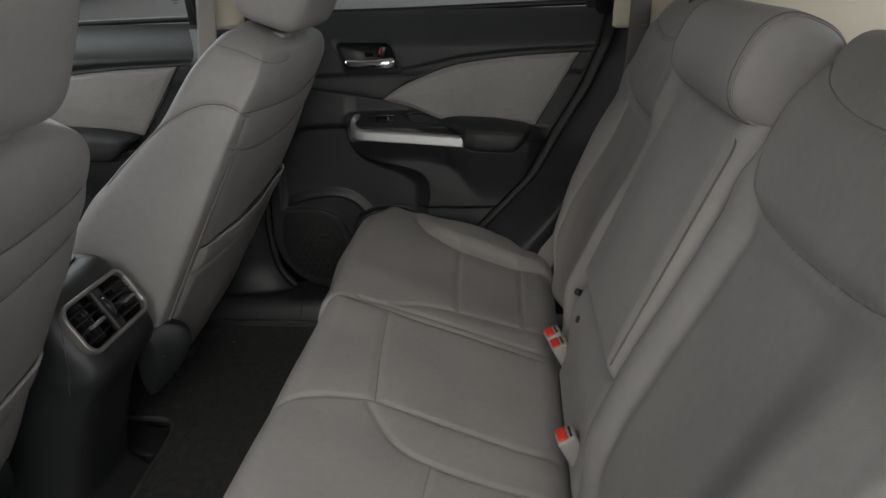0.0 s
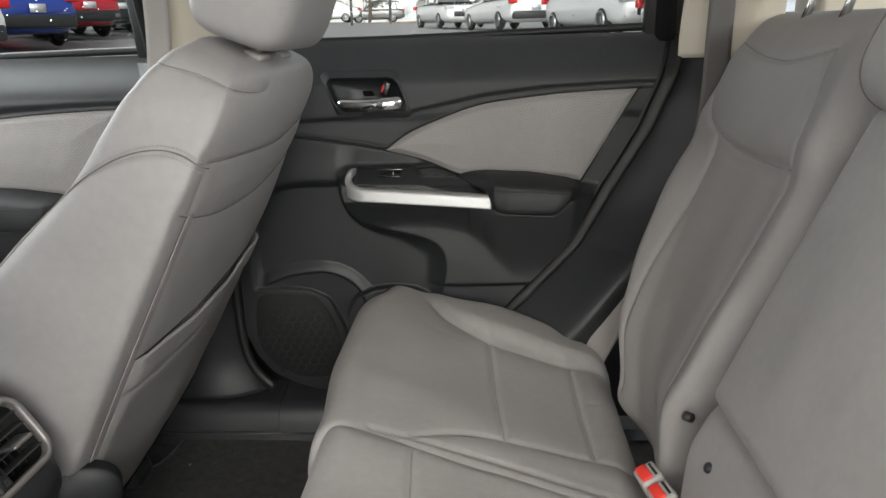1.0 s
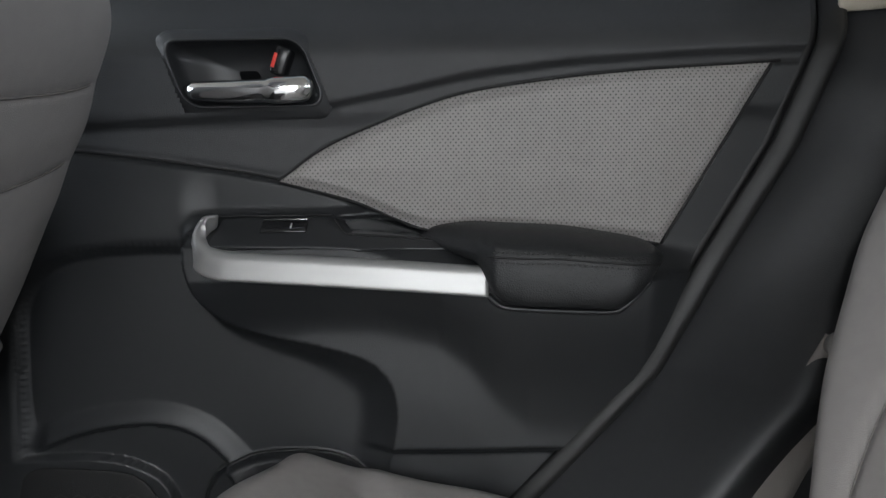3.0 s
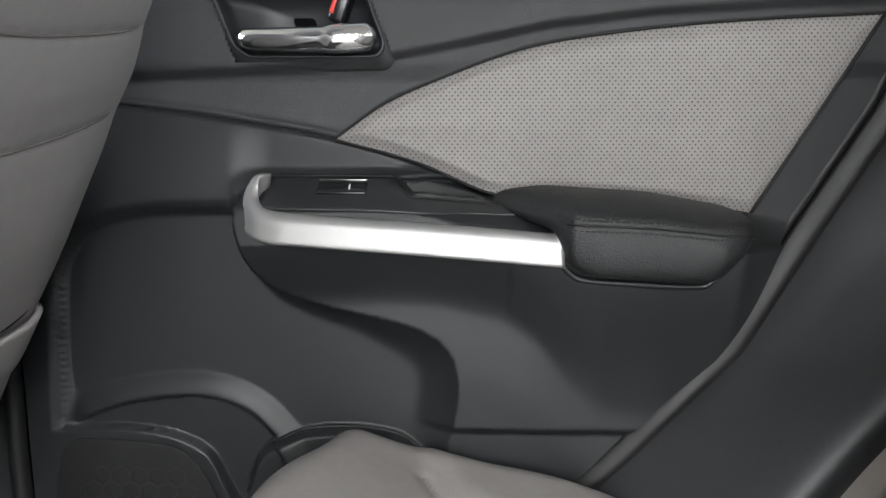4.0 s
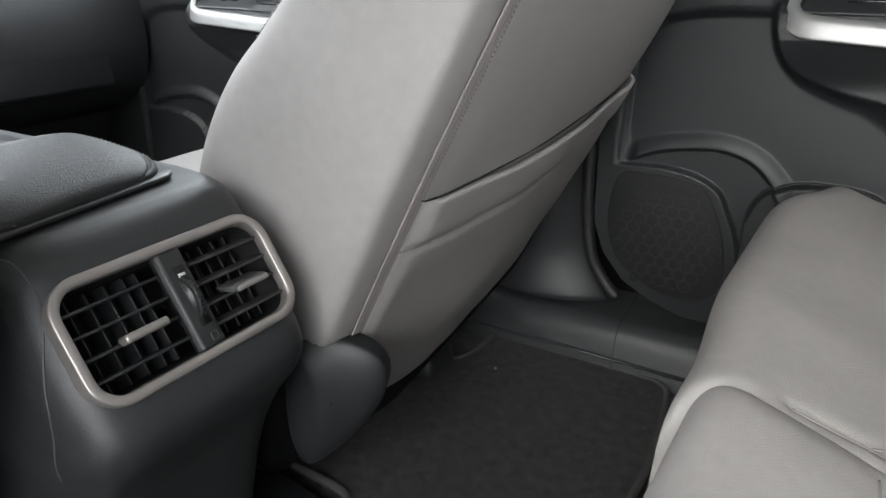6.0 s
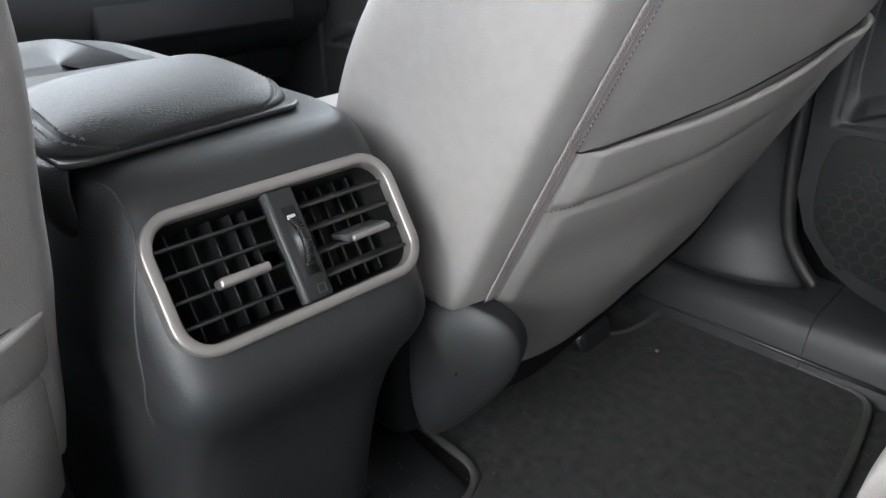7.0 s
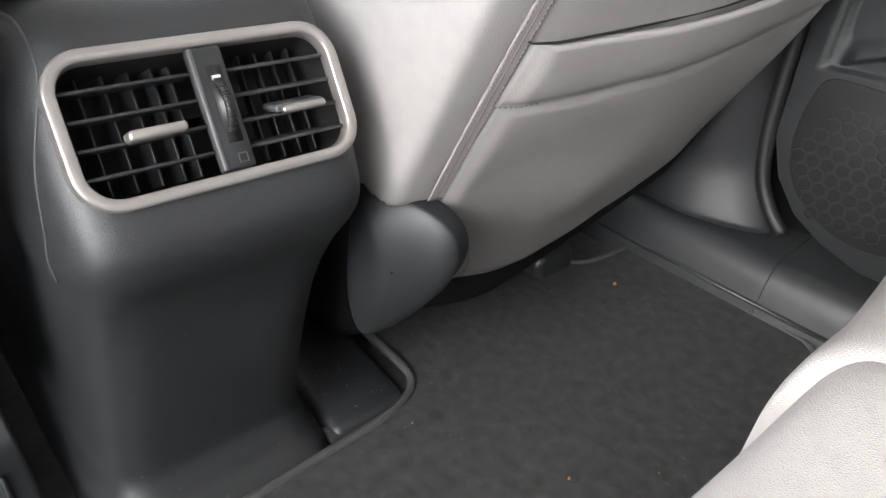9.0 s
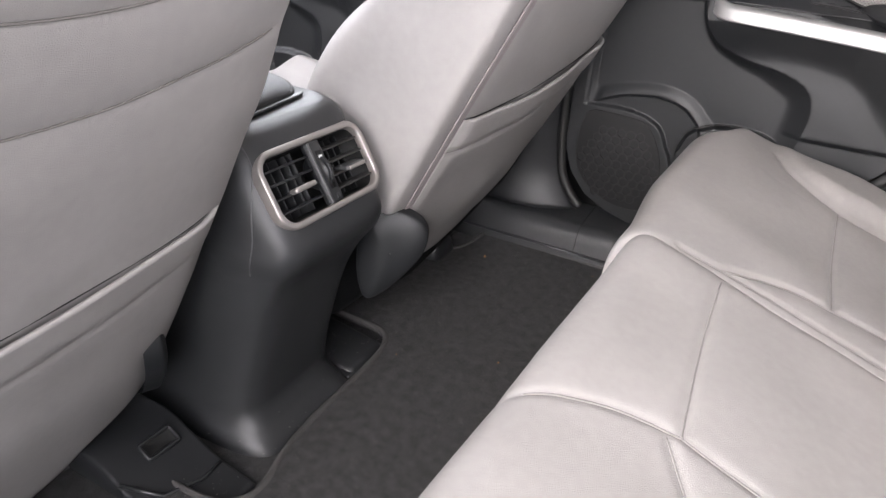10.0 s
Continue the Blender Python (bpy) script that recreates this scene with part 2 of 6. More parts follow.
BEZEL = material("warm_silver_bezel", (0.40, 0.375, 0.36), 0.36, metal=0.7, vary=0.06, dirt=0.15)
CHROME = material("chrome", (0.86, 0.86, 0.86), 0.07, metal=1.0, vary=0.02)
STEEL = material("polished_steel", (0.62, 0.62, 0.6), 0.18, metal=1.0, vary=0.03)
CARPET = material("charcoal_carpet", (0.048, 0.0474, 0.048), 0.97, grain=0.005, scale=1150, kind="noise", vary=0.85, patch=64, bump=1.0, spec=0.08, sheen=0.12, dirt=0.34, fuzz=1.2)
CARPET_TRIM = material("carpet_binding", (0.066, 0.064, 0.063), 0.85, grain=0.003, scale=700, kind="noise", vary=0.2, bump=0.8)
FELT = material("black_felt", (0.022, 0.022, 0.022), 0.97, grain=0.006, scale=330, kind="noise", vary=0.4, bump=1.0, spec=0.1, dirt=0.3)
BEIGE = material("beige_plastic", (0.62, 0.565, 0.46), 0.5, grain=0.0006, scale=500, vary=0.04)
HEADLINER = material("light_headliner_cloth", (0.60, 0.57, 0.52), 0.95, grain=0.001, scale=700, kind="noise", vary=0.05)
BELT = material("grey_belt_webbing", (0.33, 0.305, 0.285), 0.75, grain=0.001, scale=800, kind="noise", vary=0.06)
# copy of the webbing, darkened to hold the shade on the upper belt
BELT_SHADED = material("shaded_belt_webbing", (0.12, 0.112, 0.105), 0.75, grain=0.001, scale=800, kind="noise", vary=0.06)
RED = material("red_button", (0.75, 0.045, 0.03), 0.38, vary=0.05)
BUCKLE = material("grey_buckle_plastic", (0.36, 0.34, 0.32), 0.42, vary=0.05)
WHITE_MARK = material("white_marking", (0.7, 0.7, 0.7), 0.6)
ASPHALT = material("damp_asphalt", (0.21, 0.205, 0.20), 0.45, grain=0.02, scale=60, kind="noise", vary=0.3, patch=0.35)
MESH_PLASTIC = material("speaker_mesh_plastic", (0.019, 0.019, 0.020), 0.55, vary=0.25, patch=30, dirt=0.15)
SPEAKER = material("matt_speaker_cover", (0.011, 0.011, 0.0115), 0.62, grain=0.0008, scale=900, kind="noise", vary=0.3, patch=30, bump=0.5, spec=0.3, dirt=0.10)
GREY_PLASTIC = material("dark_grey_plastic", (0.085, 0.086, 0.088), 0.36, vary=0.15, patch=40, dirt=0.2)
DUSTY = material("dusty_black_plastic", (0.035, 0.034, 0.033), 0.75, vary=0.5, patch=60, dirt=0.9)
LINT = material("pale_lint", (0.22, 0.21, 0.195), 0.9, vary=0.2)
CRUMB = material("orange_crumb", (0.5, 0.24, 0.10), 0.9, vary=0.3)


def glass(name, tint=(0.92, 0.95, 0.94), rough=0.0):
    m = bpy.data.materials.new(name)
    m.use_nodes = True
    n, l = m.node_tree.nodes, m.node_tree.links
    n.remove(n["Principled BSDF"])
    clear, shine, fres, mix = n.new("ShaderNodeBsdfTransparent"), n.new("ShaderNodeBsdfGlossy"), n.new("ShaderNodeFresnel"), n.new("ShaderNodeMixShader")
    clear.inputs["Color"].default_value = (*tint, 1)
    shine.inputs["Roughness"].default_value = rough
    fres.inputs["IOR"].default_value = 1.45
    l.new(fres.outputs[0], mix.inputs["Fac"])
    l.new(clear.outputs[0], mix.inputs[1])
    l.new(shine.outputs[0], mix.inputs[2])
    l.new(mix.outputs[0], n["Material Output"].inputs["Surface"])
    return m


GLASS = glass("window_glass")
DROP = bpy.data.materials.new("rain_drop")
DROP.use_nodes = True
water = DROP.node_tree.nodes["Principled BSDF"]
for key, value in (("Transmission Weight", 1.0), ("Roughness", 0.02), ("IOR", 1.33)):
    water.inputs[key].default_value = value
water.inputs["Base Color"].default_value = (0.98, 0.99, 1.0, 1)


def perforated():
    """Grey leather with rows of tiny punched holes."""
    m = LEATHER.copy()
    m.name = "perforated_grey_leather"
    n, l = m.node_tree.nodes, m.node_tree.links
    p = n["Principled BSDF"]
    where = n.new("ShaderNodeTexCoord")
    split = n.new("ShaderNodeSeparateXYZ")
    l.new(where.outputs["Object"], split.inputs[0])
    pitch = 0.0050

    def op(kind, a, b=None):
        x = n.new("ShaderNodeMath")
        x.operation = kind
        for i, s in enumerate((a, b)):
            if s is None:
                continue
            if isinstance(s, (int, float)):
                x.inputs[i].default_value = s
            else:
                l.new(s, x.inputs[i])
        return x.outputs[0]
    row = op("DIVIDE", split.outputs["Z"], pitch * 0.6)
    odd = op("MULTIPLY", op("FLOORED_MODULO", op("FLOOR", row), 2.0), 0.5)
    a = op("SUBTRACT", op("FRACT", op("ADD", op("DIVIDE", split.outputs["X"], pitch), odd)), 0.5)
    b = op("MULTIPLY", op("SUBTRACT", op("FRACT", row), 0.5), 0.6)
    d = op("SQRT", op("ADD", op("MULTIPLY", a, a), op("MULTIPLY", b, b)))
    hole = n.new("ShaderNodeMapRange")
    hole.inputs["From Min"].default_value, hole.inputs["From Max"].default_value = 0.115, 0.165
    l.new(d, hole.inputs["Value"])
    mix = n.new("ShaderNodeMix")
    mix.data_type = "RGBA"
    mix.inputs["A"].default_value = (0.045, 0.043, 0.041, 1)
    l.new(hole.outputs[0], mix.inputs["Factor"])
    l.new(p.inputs["Base Color"].links[0].from_socket, mix.inputs["B"])
    l.new(mix.outputs["Result"], p.inputs["Base Color"])
    return m


PERFORATED = perforated()


# ---- upholstery ----
def fold(n, length, r, skirt):
    """Stations across a padded block: the place along it and how far the cover has dropped."""
    arc = math.pi * r / 2
    p = np.linspace(0, 2 * skirt + 2 * arc + length - 2 * r, n)
    c, d = np.zeros(n), np.zeros(n)
    for i, s in enumerate(p):
        t = min(s, p[-1] - s)
        if t < skirt:
            a, b = 0.0, r + skirt - t
        elif t < skirt + arc:
            w = (t - skirt) / r
            a, b = r - r * math.cos(w), r - r * math.sin(w)
        else:
            a, b = r + t - skirt - arc, 0.0
        c[i], d[i] = (a if s <= p[-1] / 2 else length - a), b
    return c, d


def padded(name, to_world, size, r, skirt, lift, seams, mat, parent, label="", nu=140, nv=140, groove=0.0036, puff=0.005, wide=0.0045, soft=0.045, creases=()):
    """A stuffed cover over a block: u along size[0], v along size[1], raised by lift(u, v), drawn in along seams."""
    cu, du = fold(nu, size[0], r, skirt)
    cv, dv = fold(nv, size[1], r, skirt)
    u, v = np.meshgrid(cu, cv, indexing="ij")
    drop = np.minimum((du[:, None] ** 2.2 + dv[None, :] ** 2.2) ** (1 / 2.2), r + skirt)
    lines = [curve(s, 120) for s in seams]
    folds = [curve(s, 60) for s in creases]

    def height(a, b):
        d = away(np.stack([a.ravel(), b.ravel()], 1), lines).reshape(a.shape) if lines else np.full(a.shape, 1.0)
        wave = np.array([noise.noise((x * 14, y * 14, len(name))) for x, y in zip(a.ravel(), b.ravel())]).reshape(a.shape) * 0.0016
        if folds:
            q = np.stack([a.ravel(), b.ravel()], 1)
            e = away(q, folds).reshape(a.shape)
            wave = wave - 0.0005 * np.exp(-(e / 0.0065) ** 2) + 0.0003 * np.exp(-((e - 0.011) / 0.006) ** 2)
        return lift(a, b) + puff * (1 - np.exp(-d / soft)) - groove * np.exp(-(d / wide) ** 2) + wave
    w = height(u, v) * (1 - sm(r * 0.8, r + skirt, drop)) - drop
    ob = sheet(name, to_world(u, v, w), mat, parent, label)
    for line in lines:
        a, b = line[:, 0], line[:, 1]
        inside = (a > r * 0.4) & (a < size[0] - r * 0.4) & (b > r * 0.4) & (b < size[1] - r * 0.4)
        if inside.sum() > 4:
            a, b = a[inside], b[inside]
            edge = np.minimum(np.minimum(a, size[0] - a), np.minimum(b, size[1] - b))
            sag = np.where(edge < r, r - np.sqrt(np.maximum(r * r - (r - edge) ** 2, 0)), 0)
            tube("seam", to_world(a, b, height(a, b) - sag + 0.0006), 0.0009, SOFT_SEAM, parent, sides=6)
    return ob, height


# the bench cushions: local u runs back from the front edge, v across the car
def bench(x0, y0, taper=0.0):
    def f(u, v, w):
        x, y = x0 + u, y0 + v
        y = y - taper * sm(0.10, 0.34, x) * sm(0.25, 0.577, v)
        if taper:
            x = x + (-0.013 * sm(0.08, 0.25, v) + 0.036 * sm(0.43, 0.592, v) ** 1.5) * sm(0.35, 0.0, u)
            y = y + 0.022 * sm(-0.07, -0.165, x) * sm(0.12, 0.0, v)
        return np.stack([x + 0.25 * np.minimum(w, 0) * (u < 0.2) * 0.3, y, 0.290 - 0.32 * x + w], -1)
    return f


def side_line(x):
    return np.interp(x, [-0.2, -0.084, -0.014, 0.057, 0.19, 0.271, 0.32], [1.88, 1.832, 1.745, 1.707, 1.72, 1.775, 1.80])


X0, Y0 = -0.173, 1.276
right_cushion = thing("rear_seat", (0.06, 1.58, 0.1), "light grey leather rear seat for one, with sewn panels", "car seat", "rear bench")


def lift_right(u, v):
    x, y = X0 + u, Y0 + v
    return 0.020 * sm(0.0, 0.05, y - side_line(x)) * (0.35 * sm(-0.16, -0.06, x) + 0.65 * sm(-0.06, 0.08, x)) + 0.003 * sm(0.09, 0.02, v) * sm(0.03, 0.12, u) - 0.010 * sm(-0.1, 0.3, x) - 0.012 * np.exp(-((x - 0.12) / 0.12) ** 2 - ((y - 1.56) / 0.12) ** 2)


def local(pts, x0, y0):
    return [(x - x0, y - y0) for x, y in pts]


padded("cushion", bench(X0, Y0, 0.085), (0.450, 0.604), 0.052, 0.19, lift_right,
       [local([(-0.060, 1.800), (-0.04, 1.775), (-0.014, 1.745), (0.057, 1.707), (0.13, 1.709), (0.195, 1.728), (0.27, 1.80), (0.30, 1.83)], X0, Y0),
        local([(0.057, 1.707), (0.064, 1.55), (0.072, 1.40)], X0, Y0),
        local([(0.195, 1.722), (0.197, 1.57), (0.200, 1.42)], X0, Y0),
        local([(-0.052, 1.330), (-0.028, 1.352), (0.01, 1.378), (0.078, 1.400), (0.197, 1.418), (0.29, 1.425)], X0, Y0),
        local([(-0.10, 1.325), (-0.09, 1.326), (-0.05, 1.329), (0.02, 1.333), (0.12, 1.335), (0.24, 1.337)], X0, Y0)],
       LEATHER, right_cushion, nu=220, nv=240, puff=0.0045, groove=0.0034,
       creases=[local([(-0.064, 1.703), (-0.03, 1.688), (0.012, 1.678)], X0, Y0),
                local([(0.21, 1.60), (0.245, 1.62), (0.27, 1.66)], X0, Y0), local([(0.22, 1.50), (0.25, 1.52), (0.275, 1.55)], X0, Y0)])

X1, Y1 = -0.160, 0.485
left_cushion = thing("rear_seat", (0.06, 0.89, 0.1), "light grey leather rear seat for two with folding armrest", "car seat", "rear bench")


def lift_left(u, v):
    x, y = X1 + u, Y1 + v
    mirror = 2 * CY - y
    return 0.020 * sm(0.0, 0.05, mirror - side_line(x)) + 0.003 * sm(0.95, 1.03, y) + 0.004 * sm(1.20, 1.30, y) * sm(0.02, -0.08, x) - 0.010 * sm(-0.1, 0.3, x) - 0.010 * np.exp(-((x - 0.12) / 0.12) ** 2 - ((y - 0.74) / 0.12) ** 2)


padded("cushion", bench(X1, Y1), (0.436, 0.853), 0.050, 0.19, lift_left,
       [local([(-0.165, 0.965), (-0.13, 0.980), (-0.075, 1.012), (-0.02, 1.030)], X1, Y1),
        local([(-0.02, 1.030), (0.09, 1.024), (0.19, 1.022), (0.25, 1.03)], X1, Y1),
        local([(-0.03, 1.020), (0.0, 0.975), (0.03, 0.945), (0.07, 0.933), (0.15, 0.930), (0.30, 0.940)], X1, Y1),
        local([(-0.045, 1.297), (-0.036, 1.17), (-0.02, 1.030)], X1, Y1),
        local([(0.072, 0.933), (0.064, 0.80), (0.057, 0.643)], X1, Y1),
        local([(0.200, 0.930), (0.197, 0.78), (0.195, 0.63)], X1, Y1)],
       LEATHER, left_cushion, nu=210, nv=340, puff=0.003, groove=0.003)

# the backrests: u across the car, v up the slope, w out of the face
BACK_A, BACK_N = np.array([0.395, 0, 0.919]), np.array([-0.919, 0, 0.395])


def smooth_interp(v, a, b):
    c = curve(list(zip(a, b)), 80)
    return np.interp(v, c[:, 0], c[:, 1])


def back(y0, taper=None):
    def f(u, v, w):
        k = 1.0 if taper is None else taper(v)
        inset = 0.0 if taper is None else 0.034 * sm(0.24, 0.09, v) * (1 - u / 0.53)
        p = np.stack([0.243 + 0 * u, y0 + u * k + inset, 0.20 + 0 * u], -1)
        return p + v[..., None] * BACK_A + w[..., None] * BACK_N
    return f


def yz(pts, y0):
    return [(y - y0, (z - 0.20) / 0.919) for y, z in pts]


BY = 1.312
right_back = right_cushion


def lift_back(u, v):
    z = 0.2 + 0.919 * v
    return (0.024 * sm(0.372, 0.492, u) * sm(0.70, 0.5, z) + 0.014 * sm(0.13, 0.03, u) + 0.016 * sm(0.60, 0.66, z)
            - 0.030 * sm(0.73, 0.84, z) + 0.012 * np.exp(-((z - 0.40) / 0.12) ** 2) - 0.035 * sm(0.34, 0.22, z) - 0.012 * np.exp(-((u - 0.272) / 0.1) ** 2) * sm(0.65, 0.5, z))


padded("backrest", back(BY, lambda v: smooth_interp(v, [0.0, 0.09, 0.16, 0.27, 0.38, 0.49, 0.7], [0.60, 0.635, 0.712, 0.838, 0.940, 0.990, 1.0])), (0.518, 0.69), 0.045, 0.09, lift_back,
       [yz([(1.800, 0.770), (1.74, 0.760), (1.66, 0.750), (1.56, 0.748), (1.46, 0.768)], BY),
        yz([(1.800, 0.770), (1.795, 0.70), (1.76, 0.66), (1.70, 0.634), (1.55, 0.622), (1.395, 0.628)], BY),
        yz([(1.70, 0.634), (1.715, 0.52), (1.76, 0.36), (1.78, 0.24)], BY),
        yz([(1.395, 0.628), (1.40, 0.66), (1.43, 0.72), (1.46, 0.768)], BY),
        yz([(1.395, 0.628), (1.405, 0.48), (1.415, 0.34), (1.42, 0.24)], BY)],
       LEATHER_SHADE, right_back, nu=170, nv=210,
       creases=[yz([(1.455, 0.65), (1.45, 0.70), (1.465, 0.745)], BY)])

LY = 0.470
left_back = left_cushion


def lift_left_back(u, v):
    z = 0.2 + 0.919 * v
    y = LY + u
    return (0.030 * sm(0.66, 0.56, y) * sm(0.70, 0.5, z) + 0.013 * np.exp(-((y - 0.905) / 0.034) ** 2) * sm(0.70, 0.62, z) + 0.012 * sm(0.62, 0.67, z)
            - 0.030 * sm(0.73, 0.84, z) + 0.010 * np.exp(-((z - 0.40) / 0.12) ** 2) - 0.030 * sm(0.34, 0.22, z) - 0.006 * np.exp(-((y - 0.859) / 0.014) ** 2) * sm(0.66, 0.62, z))


padded("backrest", back(LY), (0.480, 0.69), 0.034, 0.09, lift_left_back,
       [yz([(0.55, 0.775), (0.62, 0.765), (0.70, 0.757), (0.80, 0.757), (0.88, 0.77), (0.925, 0.79)], LY),
        yz([(0.55, 0.775), (0.552, 0.71), (0.572, 0.668), (0.64, 0.652), (0.755, 0.645), (0.815, 0.646), (0.856, 0.648), (0.897, 0.671), (0.932, 0.711), (0.925, 0.79)], LY)],
       LEATHER, left_back, nu=190, nv=210)
# the lower middle piece below the armrest
padded("centre_lower_panel", back(0.940), (0.345, 0.212), 0.024, 0.06, lambda u, v: 0.016 + 0.0 * u - 0.012 * sm(0.17, 0.25, v) - 0.030 * sm(0.15, 0.03, v), [], LEATHER, left_back, nu=70, nv=60, puff=0)
# what stands behind the armrest
padded("centre_upper_panel", back(0.936), (0.385, 0.60), 0.024, 0.05, lambda u, v: 0 * u - 0.06, [], LEATHER, left_back, nu=40, nv=50, puff=0)


def centre_rest(u, v, w):
    p = back(0.934)(u, v + 0.205, w)
    return p


padded("armrest", centre_rest, (0.331, 0.358), 0.026, 0.06, lambda u, v: 0.032 + 0.008 * np.sin(np.clip(u / 0.331, 0, 1) * math.pi) * np.sin(np.clip(v / 0.358, 0, 1) * math.pi),
       [],
       LEATHER, left_back, "padded fold-down leather armrest", nu=150, nv=150, puff=0.003, groove=0.0025, wide=0.004)
rest_v = np.linspace(0.225, 0.545, 60)
edge_line = back(0.9400)(0.020 * sm(0.52, 0.55, rest_v), rest_v, 0.0310 + 0 * rest_v)
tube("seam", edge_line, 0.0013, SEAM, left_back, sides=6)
for off in (-0.006, 0.006):
    stitches("stitching", edge_line + np.array([0, off, 0]) + BACK_N * 0.0042, BACK_N, THREAD, left_back, 0.0048, 0.0032)
for y, z, out in ((1.210, 0.338, 0.019), (0.902, 0.352, 0.014), (1.325, 0.338, 0.012)):
    p = np.array([0.243, y, 0.2]) + (z - 0.2) / 0.919 * BACK_A + out * BACK_N
    rod("anchor_cap", p - 0.012 * BACK_N, p + 0.001 * BACK_N, 0.0062, BLACK_SOFT, left_back if y < 1.3 else right_back, "small black plastic cap")


def pillow(name, centre, a, b, c, pa, mat, parent, turn=0.0, label="", ends=3.0, n=(72, 48), flat=0.0):
    """A stuffed bolster: long half-axis a along y, section b (deep) by c (tall), its section tipped by turn degrees."""
    t = np.linspace(-1, 1, n[1])
    t = np.sign(t) * (1 - (1 - np.abs(t)) ** 1.7)
    th = np.linspace(0, 2 * math.pi, n[0], endpoint=False)
    T, H = np.meshgrid(t, th, indexing="ij")
    k = np.maximum(1 - np.abs(T) ** (ends * 2), 0) ** (1 / ends)
    cx, sx = np.cos(H), np.sin(H)
    x = b * k * np.sign(cx) * np.abs(cx) ** (2 / pa)
    z = c * (k if not flat else (1 - flat) * k + flat * np.maximum(k, 0.0)) * np.sign(sx) * np.abs(sx) ** (2 / pa)
    w = radians(turn)
    P = np.stack([centre[0] + x * math.cos(w) + z * math.sin(w), centre[1] + a * T, centre[2] - x * math.sin(w) + z * math.cos(w)], -1)
    return sheet(name, P.transpose(1, 0, 2), mat, parent, label, wrap=True)


# middle headrest, pushed down on the backrest
mid_head = thing("headrest", (0.50, 1.13, 0.70), "light grey leather roll-shaped headrest, pushed fully down", "headrest", "rear headrests")
pillow("pad", (0.468, 1.098, 0.772), 0.170, 0.056, 0.064, 2.6, LEATHER, mid_head, 24, ends=6.0)
for s in (-1, 1):
    th = np.linspace(0, 2 * math.pi, 60, endpoint=False)
    for off, rr in ((0.158, 0.0016), (0.151, 0.0010)):
        k = (1 - (off / 0.170) ** 12) ** (1 / 6) * 1.002
        x, z = 0.056 * k * np.sign(np.cos(th)) * np.abs(np.cos(th)) ** (2 / 2.6), 0.064 * k * np.sign(np.sin(th)) * np.abs(np.sin(th)) ** (2 / 2.6)
        w = radians(24)
        tube("piping", np.stack([0.468 + x * math.cos(w) + z * math.sin(w), 1.098 + s * off + 0 * x, 0.772 - x * math.sin(w) + z * math.cos(w)], 1), rr, THREAD if rr > 0.0012 else SEAM, mid_head, sides=6, up=(0, 1, 0), closed=True)
for s in (-0.07, 0.07):
    rod("post", (0.505, 1.098 + s, 0.66), (0.53, 1.098 + s, 0.76), 0.006, STEEL, mid_head)


def outer_headrest(y):
    h = thing("headrest", (0.53, y, 0.80), "grey leather headrest with dark underside on steel posts", "headrest", "rear headrests")
    pillow("pad", (0.575, y, 0.965), 0.125, 0.05, 0.085, 3.0, LEATHER_SHADE, h, 20, ends=3.0)
    boxed("underside", pose(0.545, y, 0.878, 0, 20, 0), (0.075, 0.19, 0.02), 0.008, BLACK_SOFT, h, "black box under the pad")
    for s in (-0.06, 0.06):
        rod("post", (0.515, y + s, 0.79), (0.548, y + s, 0.885), 0.006, STEEL, h)
    return h


outer_headrest(1.60)
outer_headrest(2 * CY - 1.60)


# ---- front seats ----
SEAT_N = np.array([0.884, 0.0, -0.468])
TAN = 0.53
prof = curve([(0.04, 0.235, 0.15, 0.0), (0.15, 0.252, 0.19, 0.0), (0.28, 0.259, 0.217, 0.0), (0.38, 0.262, 0.217, 0.0), (0.475, 0.262, 0.187, 0.0), (0.58, 0.258, 0.142, 0.0), (0.64, 0.251, 0.129, 0.0),
              (0.69, 0.235, 0.121, 0.0), (0.718, 0.223, 0.112, -0.003), (0.738, 0.203, 0.098, -0.010), (0.750, 0.168, 0.078, -0.020), (0.7565, 0.11, 0.055, -0.043), (0.758, 0.03, 0.012, -0.062)], 300)
ang = np.linspace(0, 2 * math.pi, 4000)
PW = 10.0


def sup(a, e):
    return np.sign(a) * np.abs(a) ** e


ring = np.stack([0.25 * sup(np.cos(ang), 2 / PW), 0.09 * sup(np.sin(ang), 2 / PW)], 1)
arc_len = np.r_[0, np.cumsum(np.linalg.norm(np.diff(ring, axis=0), axis=1))]


def hem_line(k):
    """Height of a front seat's lower edge; k from -1 at the flank by the zip to 1 at the other."""
    return np.where(k > 0, 0.094 + 0.118 * np.abs(k) ** 1.3, 0.094 + 0.121 * np.abs(k) ** 2.2)


